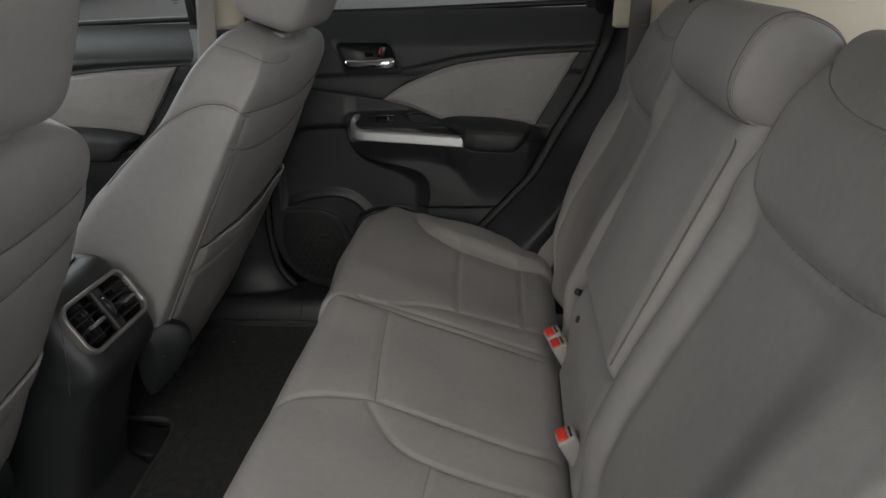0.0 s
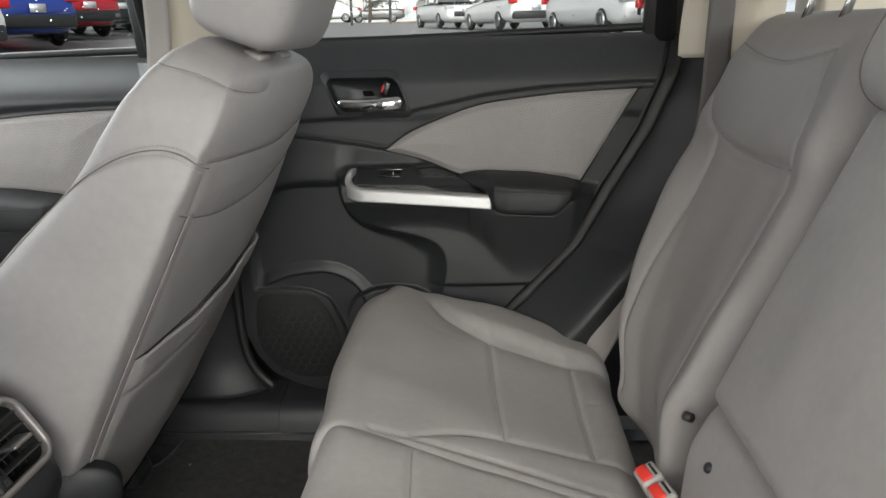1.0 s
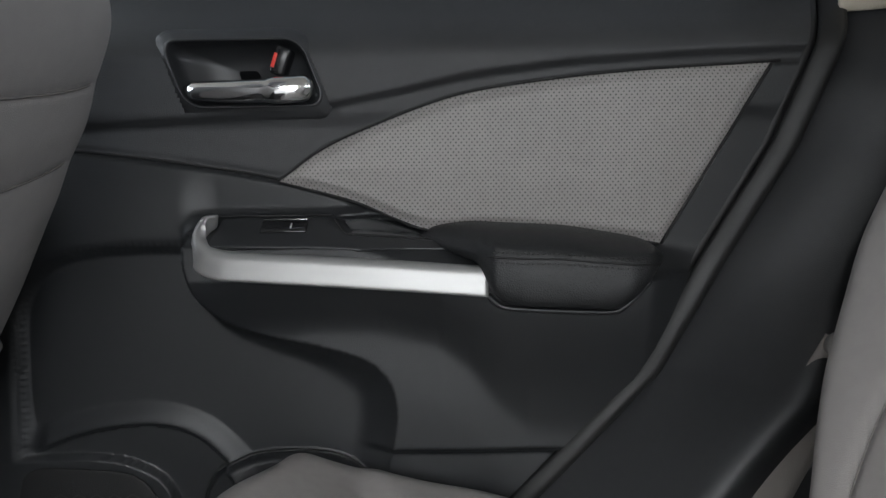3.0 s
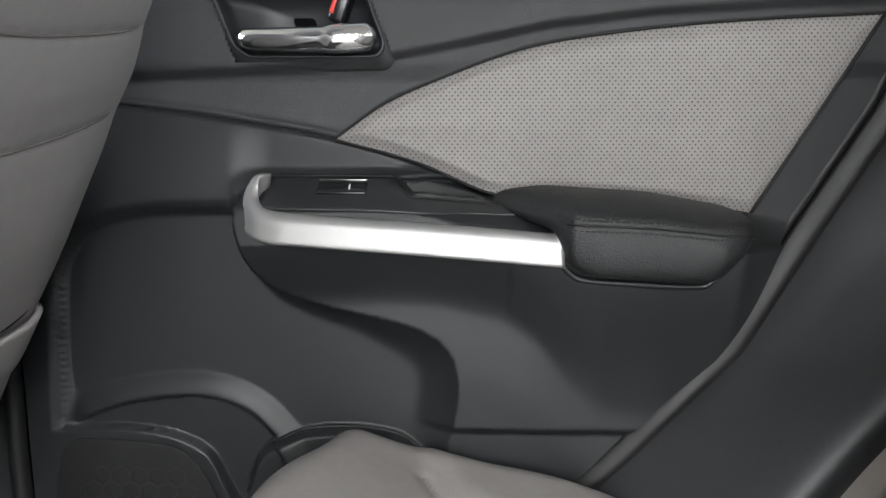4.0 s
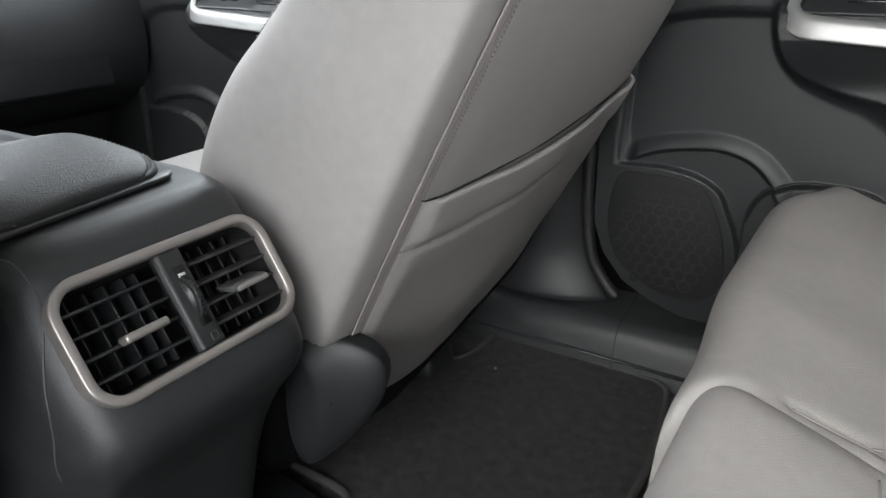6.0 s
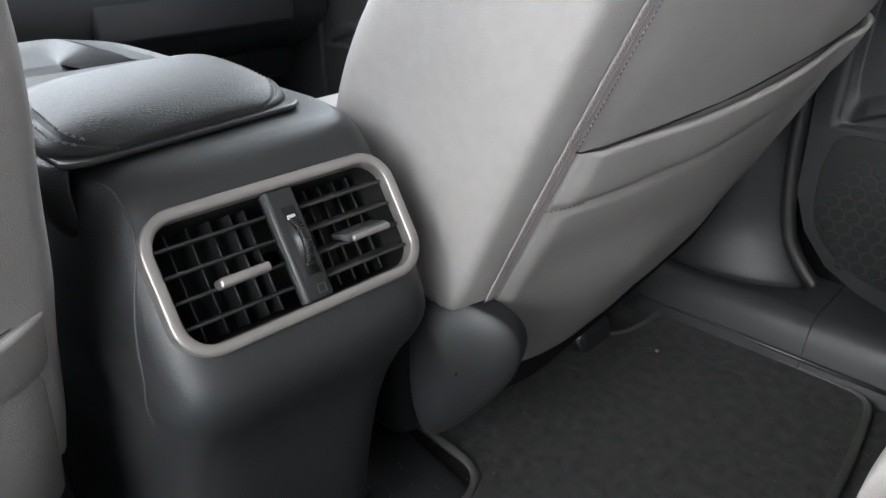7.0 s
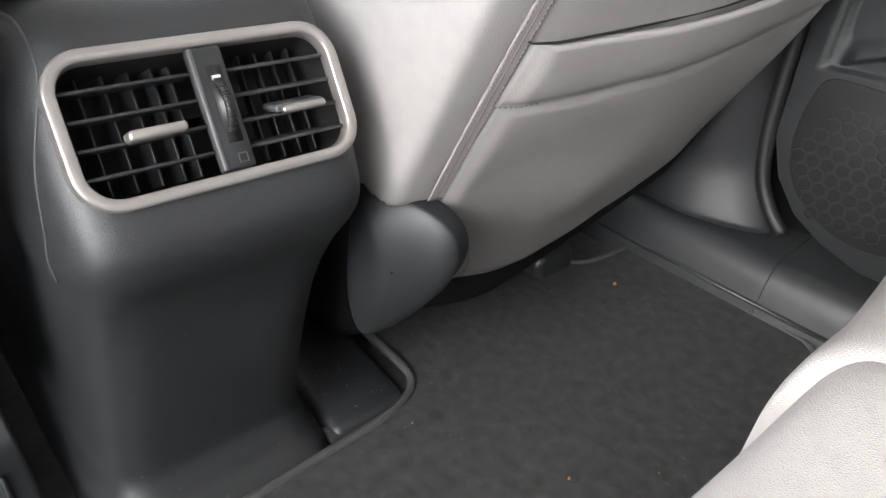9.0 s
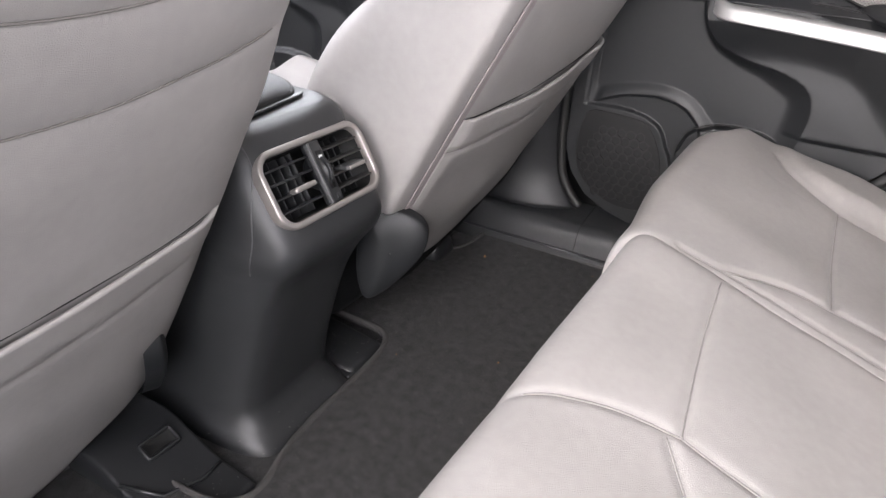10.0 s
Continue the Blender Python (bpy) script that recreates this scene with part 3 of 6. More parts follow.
def front_seat(yc, dx, sgn, label, pocket_dip=0.0, seam_drop=0.0, dz=0.0, low_drop=0.0, cover_side=-1):
    """A front seat seen from behind; sgn 1 puts the zip on the side of the car's middle for the right seat, -1 for the left one."""
    seat = thing("front_seat", (-0.75 + dx, yc, -0.02), label, "car seat", "front seats")

    def surface(phi, z):
        W, D, R = (np.interp(z, prof[:, 0], prof[:, k]) for k in (1, 2, 3))
        y = W * sup(np.cos(phi), 2 / PW)
        n = -D / 2 + D / 2 * sup(np.sin(phi), 2 / PW) + R - 0.010 * np.clip(y / W, -1, 1) ** 2 * sm(0.02, 0, n_back(phi, D))
        return place(y, n, z)

    def bend(a, xs, zs):
        c = curve(list(zip(xs, zs)), 120)
        return np.interp(a, c[:, 0], c[:, 1])

    def n_back(phi, D):
        return D / 2 - D / 2 * sup(np.sin(phi), 2 / PW)

    def place(y, n, z):
        x = -0.47 + TAN * (z - 0.273) + dx
        return np.stack([x + SEAT_N[0] * n, yc + sgn * y, z + dz + SEAT_N[2] * n], -1)

    def rear(y, z, out=0.0):
        """A point of the rear face; y from the seat's middle, towards the door positive."""
        y, z = np.asarray(y, float), np.asarray(z, float)
        W, D, R = (np.interp(z, prof[:, 0], prof[:, k]) for k in (1, 2, 3))
        k = np.clip(np.abs(y) / W, 0, 0.9999)
        n = -D / 2 + D / 2 * (1 - k ** PW) ** (1 / PW) + R - 0.010 * k ** 2
        return place(y, n + out, z)

    def flank(n, z, out=0.0):
        """A point of the flank towards the car's middle; n the depth from the rear face."""
        n, z = np.asarray(n, float), np.asarray(z, float)
        W, D, R = (np.interp(z, prof[:, 0], prof[:, k]) for k in (1, 2, 3))
        k = np.clip(np.abs(n - D / 2) / (D / 2), 0, 0.9999)
        return place(-(W * (1 - k ** PW) ** (1 / PW) + out), -n + R, z)

    nq, nz = 300, 190
    phi = np.interp(np.linspace(0, arc_len[-1], nq, endpoint=False), arc_len, ang)
    ycos = np.sign(np.cos(phi)) * np.abs(np.cos(phi)) ** (2 / PW)
    low = hem_line(ycos) - 0.004 + low_drop
    f = np.linspace(0, 1, nz)
    f = 1 - (1 - f) ** 1.25
    Z = low[:, None] + (0.758 - low[:, None]) * f[None]
    P = surface(phi[:, None] + 0 * Z, Z)
    seams = []
    yy = np.linspace(-0.240, 0.244, 90)
    seams.append(rear(yy, bend(yy, [-0.25, -0.2, -0.1, 0.05, 0.15, 0.25], [0.659, 0.660, 0.656, 0.650, 0.659, 0.674]) - seam_drop))
    seams.append(rear(yy, bend(yy, [-0.25, -0.2, -0.1, 0.05, 0.15, 0.25], [0.604, 0.592, 0.579, 0.577, 0.589, 0.608]) - seam_drop))
    zz = np.linspace(0.10, 0.662, 90)
    seams.append(rear(-0.2195 + 0 * zz, zz))
    # arc over the flank from the crossing
    nn = np.linspace(0.004, 0.185, 90)
    arc_z = bend(nn, [-0.01, 0.03, 0.065, 0.10, 0.135, 0.165, 0.20], [0.655, 0.663, 0.655, 0.628, 0.578, 0.51, 0.42])
    seams.append(flank(nn, arc_z))
    nn2 = np.linspace(0.006, 0.10, 40)
    seams.append(flank(nn2, bend(nn2, [0, 0.05, 0.10], [0.7375, 0.737, 0.730])))
    ys = np.linspace(-0.198, -0.082, 40)
    seams.append(rear(ys, bend(ys, [-0.21, -0.15, -0.10, -0.08], [0.7375, 0.733, 0.733, 0.740])))
    flat = P.reshape(-1, 3)
    d = away(flat, seams).reshape(P.shape[:2])
    du = np.roll(P, -1, 0) - np.roll(P, 1, 0)
    nrm = np.cross(du, np.gradient(P, axis=1))
    nrm /= np.maximum(np.linalg.norm(nrm, axis=2, keepdims=True), 1e-9)
    mid = P.mean(0)
    if ((P - mid[None]) * nrm).sum() < 0:
        nrm = -nrm
    wave = np.array([noise.noise((a * 11, b * 11, c * 11 + sgn)) for a, b, c in flat]).reshape(P.shape[:2])
    P = P + nrm * (0.004 * (1 - np.exp(-d / 0.03)) - 0.0016 * np.exp(-(d / 0.0030) ** 2) + 0.0025 * wave * sm(0.02, 0.06, d))[..., None]
    # above the recliner cover the vinyl ends in a folded edge
    side_y = (P[..., 1] - yc) * cover_side
    edge = 0.272 - 0.22 * (P[..., 0] - dx + 0.529)
    tuck = sm(0.002, -0.002, P[..., 2] - dz - edge) * sm(0.17, 0.20, side_y)
    P = P + np.array([-0.006, -cover_side * 0.016, 0.0]) * tuck[..., None]
    sheet("back_cover", P, VINYL_BACK, seat, wrap=True)
    for line, thin in zip(seams[:2] + seams[4:], (0.0010, 0.0010, 0.0004, 0.0004)):
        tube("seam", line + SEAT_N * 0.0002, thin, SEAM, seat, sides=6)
    # double stitching beside the arc
    arc = seams[3]
    side = np.array([0, -sgn, 0.0])
    for off in (-0.005, 0.005):
        stitches("stitching", flank(nn, arc_z + off, 0.0026), side, THREAD, seat, 0.0045, 0.003)
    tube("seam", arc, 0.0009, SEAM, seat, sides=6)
    # zip
    zt = np.linspace(0.262, 0.600, 80)

    def corner(k, out):
        """The rounded corner between rear face and flank; k near 1 lies further round it."""
        ph = math.pi - math.acos(k ** (PW / 2))
        n = np.array([SEAT_N[0] * math.cos((k - 0.9) * 6), -sgn * math.sin(max((k - 0.9) * 6, 0)), SEAT_N[2]])
        return surface(ph + 0 * zt, zt) + n / np.linalg.norm(n) * out
    sheet("zip_tape", np.stack([corner(k, 0.0030) for k in (0.871, 0.863, 0.854, 0.843, 0.832, 0.823, 0.816)], 0), ZIP, seat, "mauve-grey zip tape down the corner", thick=0.0012)
    tube("zip_teeth", corner(0.843, 0.0026), 0.0008, SEAM, seat, sides=6)
    for k in (0.865, 0.821):
        stitches("stitching", corner(k, 0.0036), SEAT_N, ZIP, seat, 0.004, 0.0026)
    # stitched tab at the foot of the zip
    way = curve([(-0.2030, 0.249), (-0.196, 0.242), (-0.181, 0.230), (-0.158, 0.206), (-0.138, 0.178), (-0.122, 0.148), (-0.118, 0.132)], 40)
    tabs = np.stack([rear(way[:, 0] - o, way[:, 1] - o * 0.55, 0.0070) for o in (0.013, 0.008, 0.004, 0.0)], 0)
    sheet("corner_tab", tabs, VINYL_BACK, seat, "stitched corner tab", thick=0.002)
    stitches("stitching", rear(way[:, 0] - 0.003, way[:, 1] - 0.0016, 0.0076), SEAT_N, SEAM, seat, 0.0055, 0.0038, 0.0007)
    # map pocket
    ny, nz2 = 90, 70
    y = np.linspace(-0.2105, 0.257, ny)[:, None] + np.zeros((1, nz2))
    top = np.interp(y, [-0.24, -0.215, -0.19, 0.0, 0.17, 0.24], [0.420, 0.410, 0.409, 0.419, 0.438, 0.448]) + pocket_dip
    bot = hem_line(y / 0.25) + 0.002 + low_drop
    g = np.linspace(0, 1, nz2)[None]
    z = bot + (top - bot) * g
    hem = np.exp(-((top - z - 0.052) / 0.004) ** 2)
    out = 0.004 + 0.007 * np.sin(np.pi * np.clip((y + 0.2185) / 0.4755, 0, 1)) * sm(0, 0.5, g) + (0.006 if cover_side < 0 else 0.001) * sm(0.18, 0.25, y) * sm(0.25, 0.7, g) + 0.003 * sm(0.06, 0.03, top - z) - 0.0045 * hem * (0.45 + 0.55 * sm(0.10, -0.15, y))
    out = out * sm(-0.002, 0.02, y + 0.2105) + 0.002
    wr = np.array([noise.noise((a * 9 + b * 6, b * 13, 3.1 * sgn)) for a, b in zip(y.ravel(), z.ravel())]).reshape(y.shape)
    sag = np.sin(7.0 * (y - 0.9 * z) + 1.2) * np.sin(np.pi * np.clip(g, 0, 1) * 0.9)
    out = out + 0.0035 * sag * sm(0.0, 0.08, y + 0.212) * sm(0.85, 0.55, g)
    out = out + 0.004 * wr * sm(0.0, 0.04, y + 0.212) * sm(0.0, 0.05, 0.256 - y)
    sheet("map_pocket", rear(y, z, out), VINYL_BACK, seat, "soft grey pocket with a rolled hem", thick=0.005, flip=sgn < 0)
    yl = np.linspace(-0.218, 0.248, 90)
    tl = np.interp(yl, [-0.24, -0.215, -0.19, 0.0, 0.17, 0.24], [0.420, 0.410, 0.409, 0.419, 0.438, 0.448]) + pocket_dip
    near = yl < -0.165
    stitches("stitching", rear(yl[near], tl[near] - 0.052, 0.0075 * np.sin(np.pi * (yl[near] + 0.2185) / 0.4585) + 0.0045), SEAT_N, SEAM, seat, 0.005, 0.0034)
    # dark rod standing in for the shade in the gap behind the pocket's lip
    tube("pocket_mouth_shade", rear(yl, tl + 0.0006, 0.0046), np.interp(yl, [-0.218, -0.20, -0.05, 0.234], [0.0006, 0.0010, 0.0009, 0.0007]), DARK, seat, sides=6)
    # headrest, posts and guides
    hc = place(0.0, -0.045, 0.752)
    up = np.array([0.36, 0, 0.933])
    pillow("headrest_pad", tuple(hc + up * 0.118 + np.array([-0.020, 0, 0])), 0.134, 0.070, 0.092, 4.0, VINYL_BACK, seat, 21, "padded grey headrest", ends=4.5)
    tube("seam", np.stack([hc + up * 0.118 + np.array([-0.008, 0, 0]) + up * a + np.array([0.93, 0, -0.36]) * (0.0565 * (1 - min(abs(a) / 0.095, 0.999) ** 3.2) ** (1 / 3.2)) + np.array([0, sgn * -0.045, 0]) for a in np.linspace(-0.085, 0.085, 40)]), 0.0012, SEAM, seat, sides=6)
    for s in (-0.055, 0.055):
        b = place(s, -0.045, 0.752)
        rod("headrest_post", b - up * 0.05, b + up * 0.10, 0.0062, STEEL, seat, "polished steel post")
        boxed("post_guide", Matrix.Translation(tuple(b + up * 0.008)) @ pose(0, 0, 0, 0, 21, 0), (0.026, 0.050, 0.010), 0.0045, BUCKLE, seat, "grey plastic collar")
    # seat cushion and its base, ahead of the back
    def on_seat(u, v, w):
        return np.stack([-1.08 + dx + u, yc - 0.25 + v, 0.315 - 0.12 * u + w], -1)
    padded("seat_cushion", on_seat, (0.40, 0.50), 0.05, 0.10, lambda u, v: 0.02 * (sm(0.12, 0.02, v) + sm(0.38, 0.48, v)), [], VINYL_BACK, seat, nu=60, nv=60, puff=0)
    boxed("seat_base", pose(-0.86 + dx, yc, 0.115), (0.46, 0.43, 0.22), 0.03, BLACK_SOFT, seat, "black seat base and runners")
    # felt flap below the back
    yf = np.linspace(-0.20, 0.235, 40)[:, None] + np.zeros((1, 10))
    zf = (hem_line(yf / 0.25) + 0.008 + dz + low_drop) - np.linspace(0, 0.085 if cover_side < 0 else 0.13, 10)[None] * (1 - (0.35 if cover_side < 0 else 0.1) * np.abs(yf / 0.25))
    sheet("felt_flap", np.stack([-0.47 + TAN * (zf - 0.273) + dx - 0.012 + 0.0 * yf, yc + sgn * yf, zf], -1), FELT, seat, "black felt skirt", thick=0.006, flip=sgn < 0)
    rng = np.random.default_rng(7 + int(sgn + 40 * yc))
    bm = bmesh.new()
    for i in range(90):
        a = rng.uniform(-0.19, 0.225)
        c = float(hem_line(a / 0.25) + 0.008 + dz + low_drop) - rng.uniform(0.004, 0.075)
        m_ = pose(-0.47 + TAN * (c - 0.273) + dx - 0.011, yc + sgn * a, c, rng.uniform(0, 180), rng.uniform(0, 180), 0)
        box(bm, m_, rng.uniform(0.0008, 0.005), 0.0007, 0.0007)
    tagged(part("lint", bm, LINT, seat, "pale lint caught on the felt"), kind="stuff")
    # recliner cover at the foot of the flank
    rim = curve([(-0.531, 0.276), (-0.509, 0.273), (-0.491, 0.269), (-0.476, 0.265), (-0.462, 0.258), (-0.452, 0.248), (-0.447, 0.236), (-0.4465, 0.223), (-0.450, 0.208), (-0.457, 0.193), (-0.471, 0.172), (-0.494, 0.143), (-0.519, 0.121), (-0.531, 0.124), (-0.538, 0.150), (-0.5395, 0.179), (-0.5385, 0.208), (-0.5365, 0.240), (-0.535, 0.268), (-0.531, 0.276)], 97)[:-1]
    mid = np.array([-0.494, 0.205])
    wide, low_, fore = (0.270, 0.0, 0.0) if cover_side < 0 else (0.262, 0.0, -0.03)
    rows = []
    for t in np.r_[0.02, np.linspace(0.1, 0.8, 10), np.linspace(0.83, 1.0, 12)]:
        q = mid + (rim - mid) * t
        lift_ = 0.012 * (1 - t ** 3.0) ** 0.6 + 0.005 * np.exp(-((q[:, 0] + 0.505) / 0.018) ** 2) * (1 - t ** 2)
        rows.append(np.column_stack([q[:, 0] + 0.447 * lift_ + dx + fore, yc + cover_side * (wide - 0.5 * (q[:, 0] + 0.55) + 0.894 * lift_), q[:, 1] + dz + low_]))
    rows.append(np.column_stack([rim[:, 0] - 0.009 + dx + fore, yc + cover_side * (wide - 0.018 - 0.5 * (rim[:, 0] + 0.55)), rim[:, 1] + dz + low_]))
    sheet("recliner_cover", np.array(rows).transpose(1, 0, 2), BLACK_PANEL, seat, "black moulded recliner cover", wrap=True)
    return seat


front_seat(1.555, 0.0, 1, "light grey leather front passenger seat with map pocket")
front_seat(0.763, -0.106, 1, "light grey leather driver's seat with map pocket", -0.035, 0.0, -0.04, -0.07, 1)


# ---- centre console ----
console = thing("centre_console", (-0.80, CY, -0.02), "black plastic centre console with rear air vents", "console")
CX = 1.164          # the console stands a little to the left
cprof = curve([(-0.03, 0.114, -0.514), (-0.014, 0.113, -0.523), (-0.002, 0.110, -0.535), (0.010, 0.105, -0.546), (0.028, 0.101, -0.5535), (0.055, 0.100, -0.5515), (0.12, 0.099, -0.536), (0.20, 0.101, -0.513), (0.245, 0.104, -0.492), (0.272, 0.108, -0.474), (0.290, 0.110, -0.4645), (0.308, 0.109, -0.463), (0.335, 0.110, -0.4755),
               (0.37, 0.110, -0.4970), (0.402, 0.109, -0.5145), (0.417, 0.107, -0.5225), (0.427, 0.104, -0.530), (0.4335, 0.099, -0.540), (0.4365, 0.091, -0.553), (0.4375, 0.06, -0.60)], 300)
nq, PC = 280, 7.5
cz = np.r_[np.linspace(-0.03, 0.41, 150), np.linspace(0.412, 0.4375, 40)]
phi = np.linspace(0, 2 * math.pi, 6000)
cr = np.stack([0.11 * sup(np.cos(phi), 2 / PC), 0.25 * sup(np.sin(phi), 2 / PC)], 1)
cl = np.r_[0, np.cumsum(np.linalg.norm(np.diff(cr, axis=0), axis=1))]
phi = np.interp(np.linspace(0, cl[-1], nq, endpoint=False), cl, phi)
W = np.interp(cz, cprof[:, 0], cprof[:, 1])[None]
XR = np.interp(cz, cprof[:, 0], cprof[:, 2])[None]
HALF = 0.25
PZ = np.interp(cz, [0.0, 0.18, 0.29], [6.5, 6.5, PC])[None]      # rounder corners towards the foot
cy_ = W * sup(np.cos(phi)[:, None], 2 / PZ)
cx_ = XR - HALF + HALF * sup(np.sin(phi)[:, None], 2 / PZ)
cx_ = cx_ - 0.0035 * sm(0.088, 0.074, np.abs(cy_)) * (sm(0.012, 0.034, cz) * sm(0.285, 0.235, cz))[None] * (np.sin(phi) > 0)[:, None]      # shallow flat panel below the vents
V0 = np.array([-0.4955, 1.165, 0.371])
VU, VN = np.array([-0.514, 0, 0.8575]), np.array([0.8575, 0, 0.514])
pts = np.stack([cx_, CX + cy_, cz[None] + 0 * cy_], -1)
faces = []
for q in grid_faces(nq, len(cz), True, True):
    c = pts.reshape(-1, 3)[list(q)].mean(0) - V0
    gap = math.hypot(max(abs(c[1]) - 0.0665, 0), max(abs(c @ VU) - 0.0195, 0))
    if not (gap < 0.021 and abs(c @ VN) < 0.03):
        faces.append(q)
faces.append(tuple(i * len(cz) + len(cz) - 1 for i in range(nq)))
mesh_from("body", pts.reshape(-1, 3), faces, BLACK, console)
joint = np.array([(-0.556, 0.4285), (-0.541, 0.4255), (-0.530, 0.4155), (-0.521, 0.40), (-0.515, 0.379), (-0.512, 0.35), (-0.511, 0.315), (-0.520, 0.27)])
joint = curve(joint, 40)
jw, jx = np.interp(joint[:, 1], cprof[:, 0], cprof[:, 1]), np.interp(joint[:, 1], cprof[:, 0], cprof[:, 2])
jk = np.clip((joint[:, 0] - jx + HALF) / HALF, 0, 0.9999)
# joint bead in lighter grey: the edge's highlight is put into its colour
tube("side_joint_glint", np.column_stack([joint[:, 0], CX - jw * (1 - jk ** PC) ** (1 / PC) - 0.0002, joint[:, 1]]), 0.0008, GREY_PLASTIC, console, sides=6)
boxed("front_body", pose(-1.22, CY, 0.18), (0.95, 0.19, 0.42), 0.03, BLACK_SOFT, console)


def vent_at(y, v, n):
    return tuple(V0 + np.array([0, 1, 0]) * y + VU * v + VN * n)


VM = Matrix(((VU[0] * 0, VU[0], VN[0], V0[0]), (1, 0, 0, V0[1]), (0, VU[2], VN[2], V0[2]), (0, 0, 0, 1)))   # local x across, y up, z out


def in_vent(x, y, z, rx=0, ry=0, rz=0):
    return VM @ pose(x, y, z, rx, ry, rz)


rings = []
for w, h, r, out in ((0.187, 0.093, 0.025, -0.012), (0.1885, 0.0945, 0.026, 0.002), (0.1874, 0.0934, 0.0254, 0.0034), (0.1860, 0.0920, 0.0247, 0.0042), (0.1745, 0.0805, 0.0190, 0.0036), (0.1728, 0.0788, 0.0181, 0.0026), (0.1720, 0.0780, 0.0177, -0.006)):
    rings.append([vent_at(x, y, out) for x, y in rounded(w, h, r, 8)])
sheet("vent_bezel", np.array(rings).transpose(1, 0, 2), BEZEL, console, "warm silver surround", wrap=True)
well = [[vent_at(x, y, out) for x, y in rounded(w, h, r, 8)] for w, h, r, out in ((0.174, 0.080, 0.018, -0.003), (0.166, 0.072, 0.014, -0.045), (0.02, 0.01, 0.004, -0.046))]
sheet("vent_well", np.array(well).transpose(1, 0, 2), DARK, console, wrap=True)
boxed("vent_divider", in_vent(0.0030, 0, -0.003), (0.0205, 0.0775, 0.014), 0.0022, BLACK_SOFT, console, "black bar with a thumb wheel")
# lighter plastic on the divider's left face imitates the light falling there
boxed("divider_lit_edge", in_vent(-0.0072, 0.0, 0.0012), (0.0036, 0.0765, 0.0072), 0.0012, GREY_PLASTIC, console, "lighter grey left edge, lit side put into its colour")
boxed("wheel_slot", in_vent(0.0042, 0.002, 0.0042), (0.0095, 0.048, 0.001), 0.0, DARK, console)
wheel = rod("thumb_wheel", vent_at(0.0008, 0.002, -0.010), vent_at(0.0070, 0.002, -0.010), 0.0225, BLACK_SOFT, console, "ribbed black thumb wheel", 48)
for i in range(26):
    a = radians(-62 + i * 5)
    boxed("wheel_rib", in_vent(0.0039, 0.002, -0.010) @ pose(0, 0, 0, 0, 0, 0) @ Matrix.Rotation(a, 4, "X") @ pose(0, 0, 0.0226), (0.0058, 0.0009, 0.0012), 0, BLACK_SOFT, wheel)
boxed("wheel_mark", in_vent(0.0039, 0.0185, 0.0052), (0.0058, 0.003, 0.0018), 0.0005, WHITE_MARK, console)
bm = bmesh.new()
for dx_, dy_, sx_, sy_ in ((-0.004, 0, 0.0008, 0.008), (0.004, 0, 0.0008, 0.008), (0, 0.004, 0.008, 0.0008), (0, -0.004, 0.008, 0.0008)):
    box(bm, in_vent(0.0055 + dx_ * 0.7, -0.032 + dy_ * 0.7, 0.0042), sx_ * 0.7, sy_ * 0.7, 0.0006)
part("wheel_symbol", bm, GREY_PLASTIC, console, smooth=False)
for side, (a, b) in enumerate(((-0.085, -0.0085), (0.0130, 0.085))):
    for i in range(4):
        y = 0.025 - 0.0165 * i
        boxed("slat", in_vent((a + b) / 2, y, -0.010, 13 if side else 3), (b - a, 0.0024, 0.017), 0.0009, DUSTY if side else BLACK_SOFT, console)
    for i in range(5):
        x = a + (b - a) * (0.18, 0.38, 0.58, 0.77, 0.91)[i] if side == 0 else a + (b - a) * (0.14 + 0.17 * i)
        boxed("vane", in_vent(x, 0, -0.029, 0, 18 if side == 0 else -10), (0.0018, 0.072, 0.014), 0.0007, BLACK_SOFT, console)
boxed("vent_tab", in_vent(-0.0405, -0.0065, 0.002), (0.035, 0.0065, 0.014), 0.0022, BEZEL, console, "satin silver sliding tab", 3)
tab = boxed("vent_tab", in_vent(0.0555, -0.0090, 0.0065), (0.032, 0.0048, 0.005), 0.0018, BEZEL, console, "satin silver sliding tab", 3)
boxed("tab_top", in_vent(0.0535, -0.0050, -0.003, 17), (0.036, 0.0050, 0.020), 0.0015, GREY_PLASTIC, tab, "dusty dark grey paddle")
rng = np.random.default_rng(11)
bm = bmesh.new()
for i in range(26):
    zf_ = rng.uniform(0.0, 0.43)
    yf_ = rng.uniform(-0.075, 0.075)
    xf_ = float(np.interp(zf_, cprof[:, 0], cprof[:, 2]))
    wf_ = float(np.interp(zf_, cprof[:, 0], cprof[:, 1]))
    if abs(zf_ - 0.37) < 0.06:
        continue
    xf_ = xf_ - HALF + HALF * (1 - (abs(yf_) / wf_) ** PC) ** (1 / PC)
    box(bm, pose(xf_ + 0.0002, CX + yf_, zf_, rng.uniform(-60, 60), 0, 0), 0.0005, rng.uniform(0.0005, 0.0018), 0.0004)
tagged(part("dust_flecks", bm, LINT, console, "tiny pale dust flecks"), kind="stuff")
# lid with a padded cover, and its hinge strip
lid = thing("console_armrest", (-0.76, CY, 0.435), "black padded leather armrest lid on the console", "armrest")


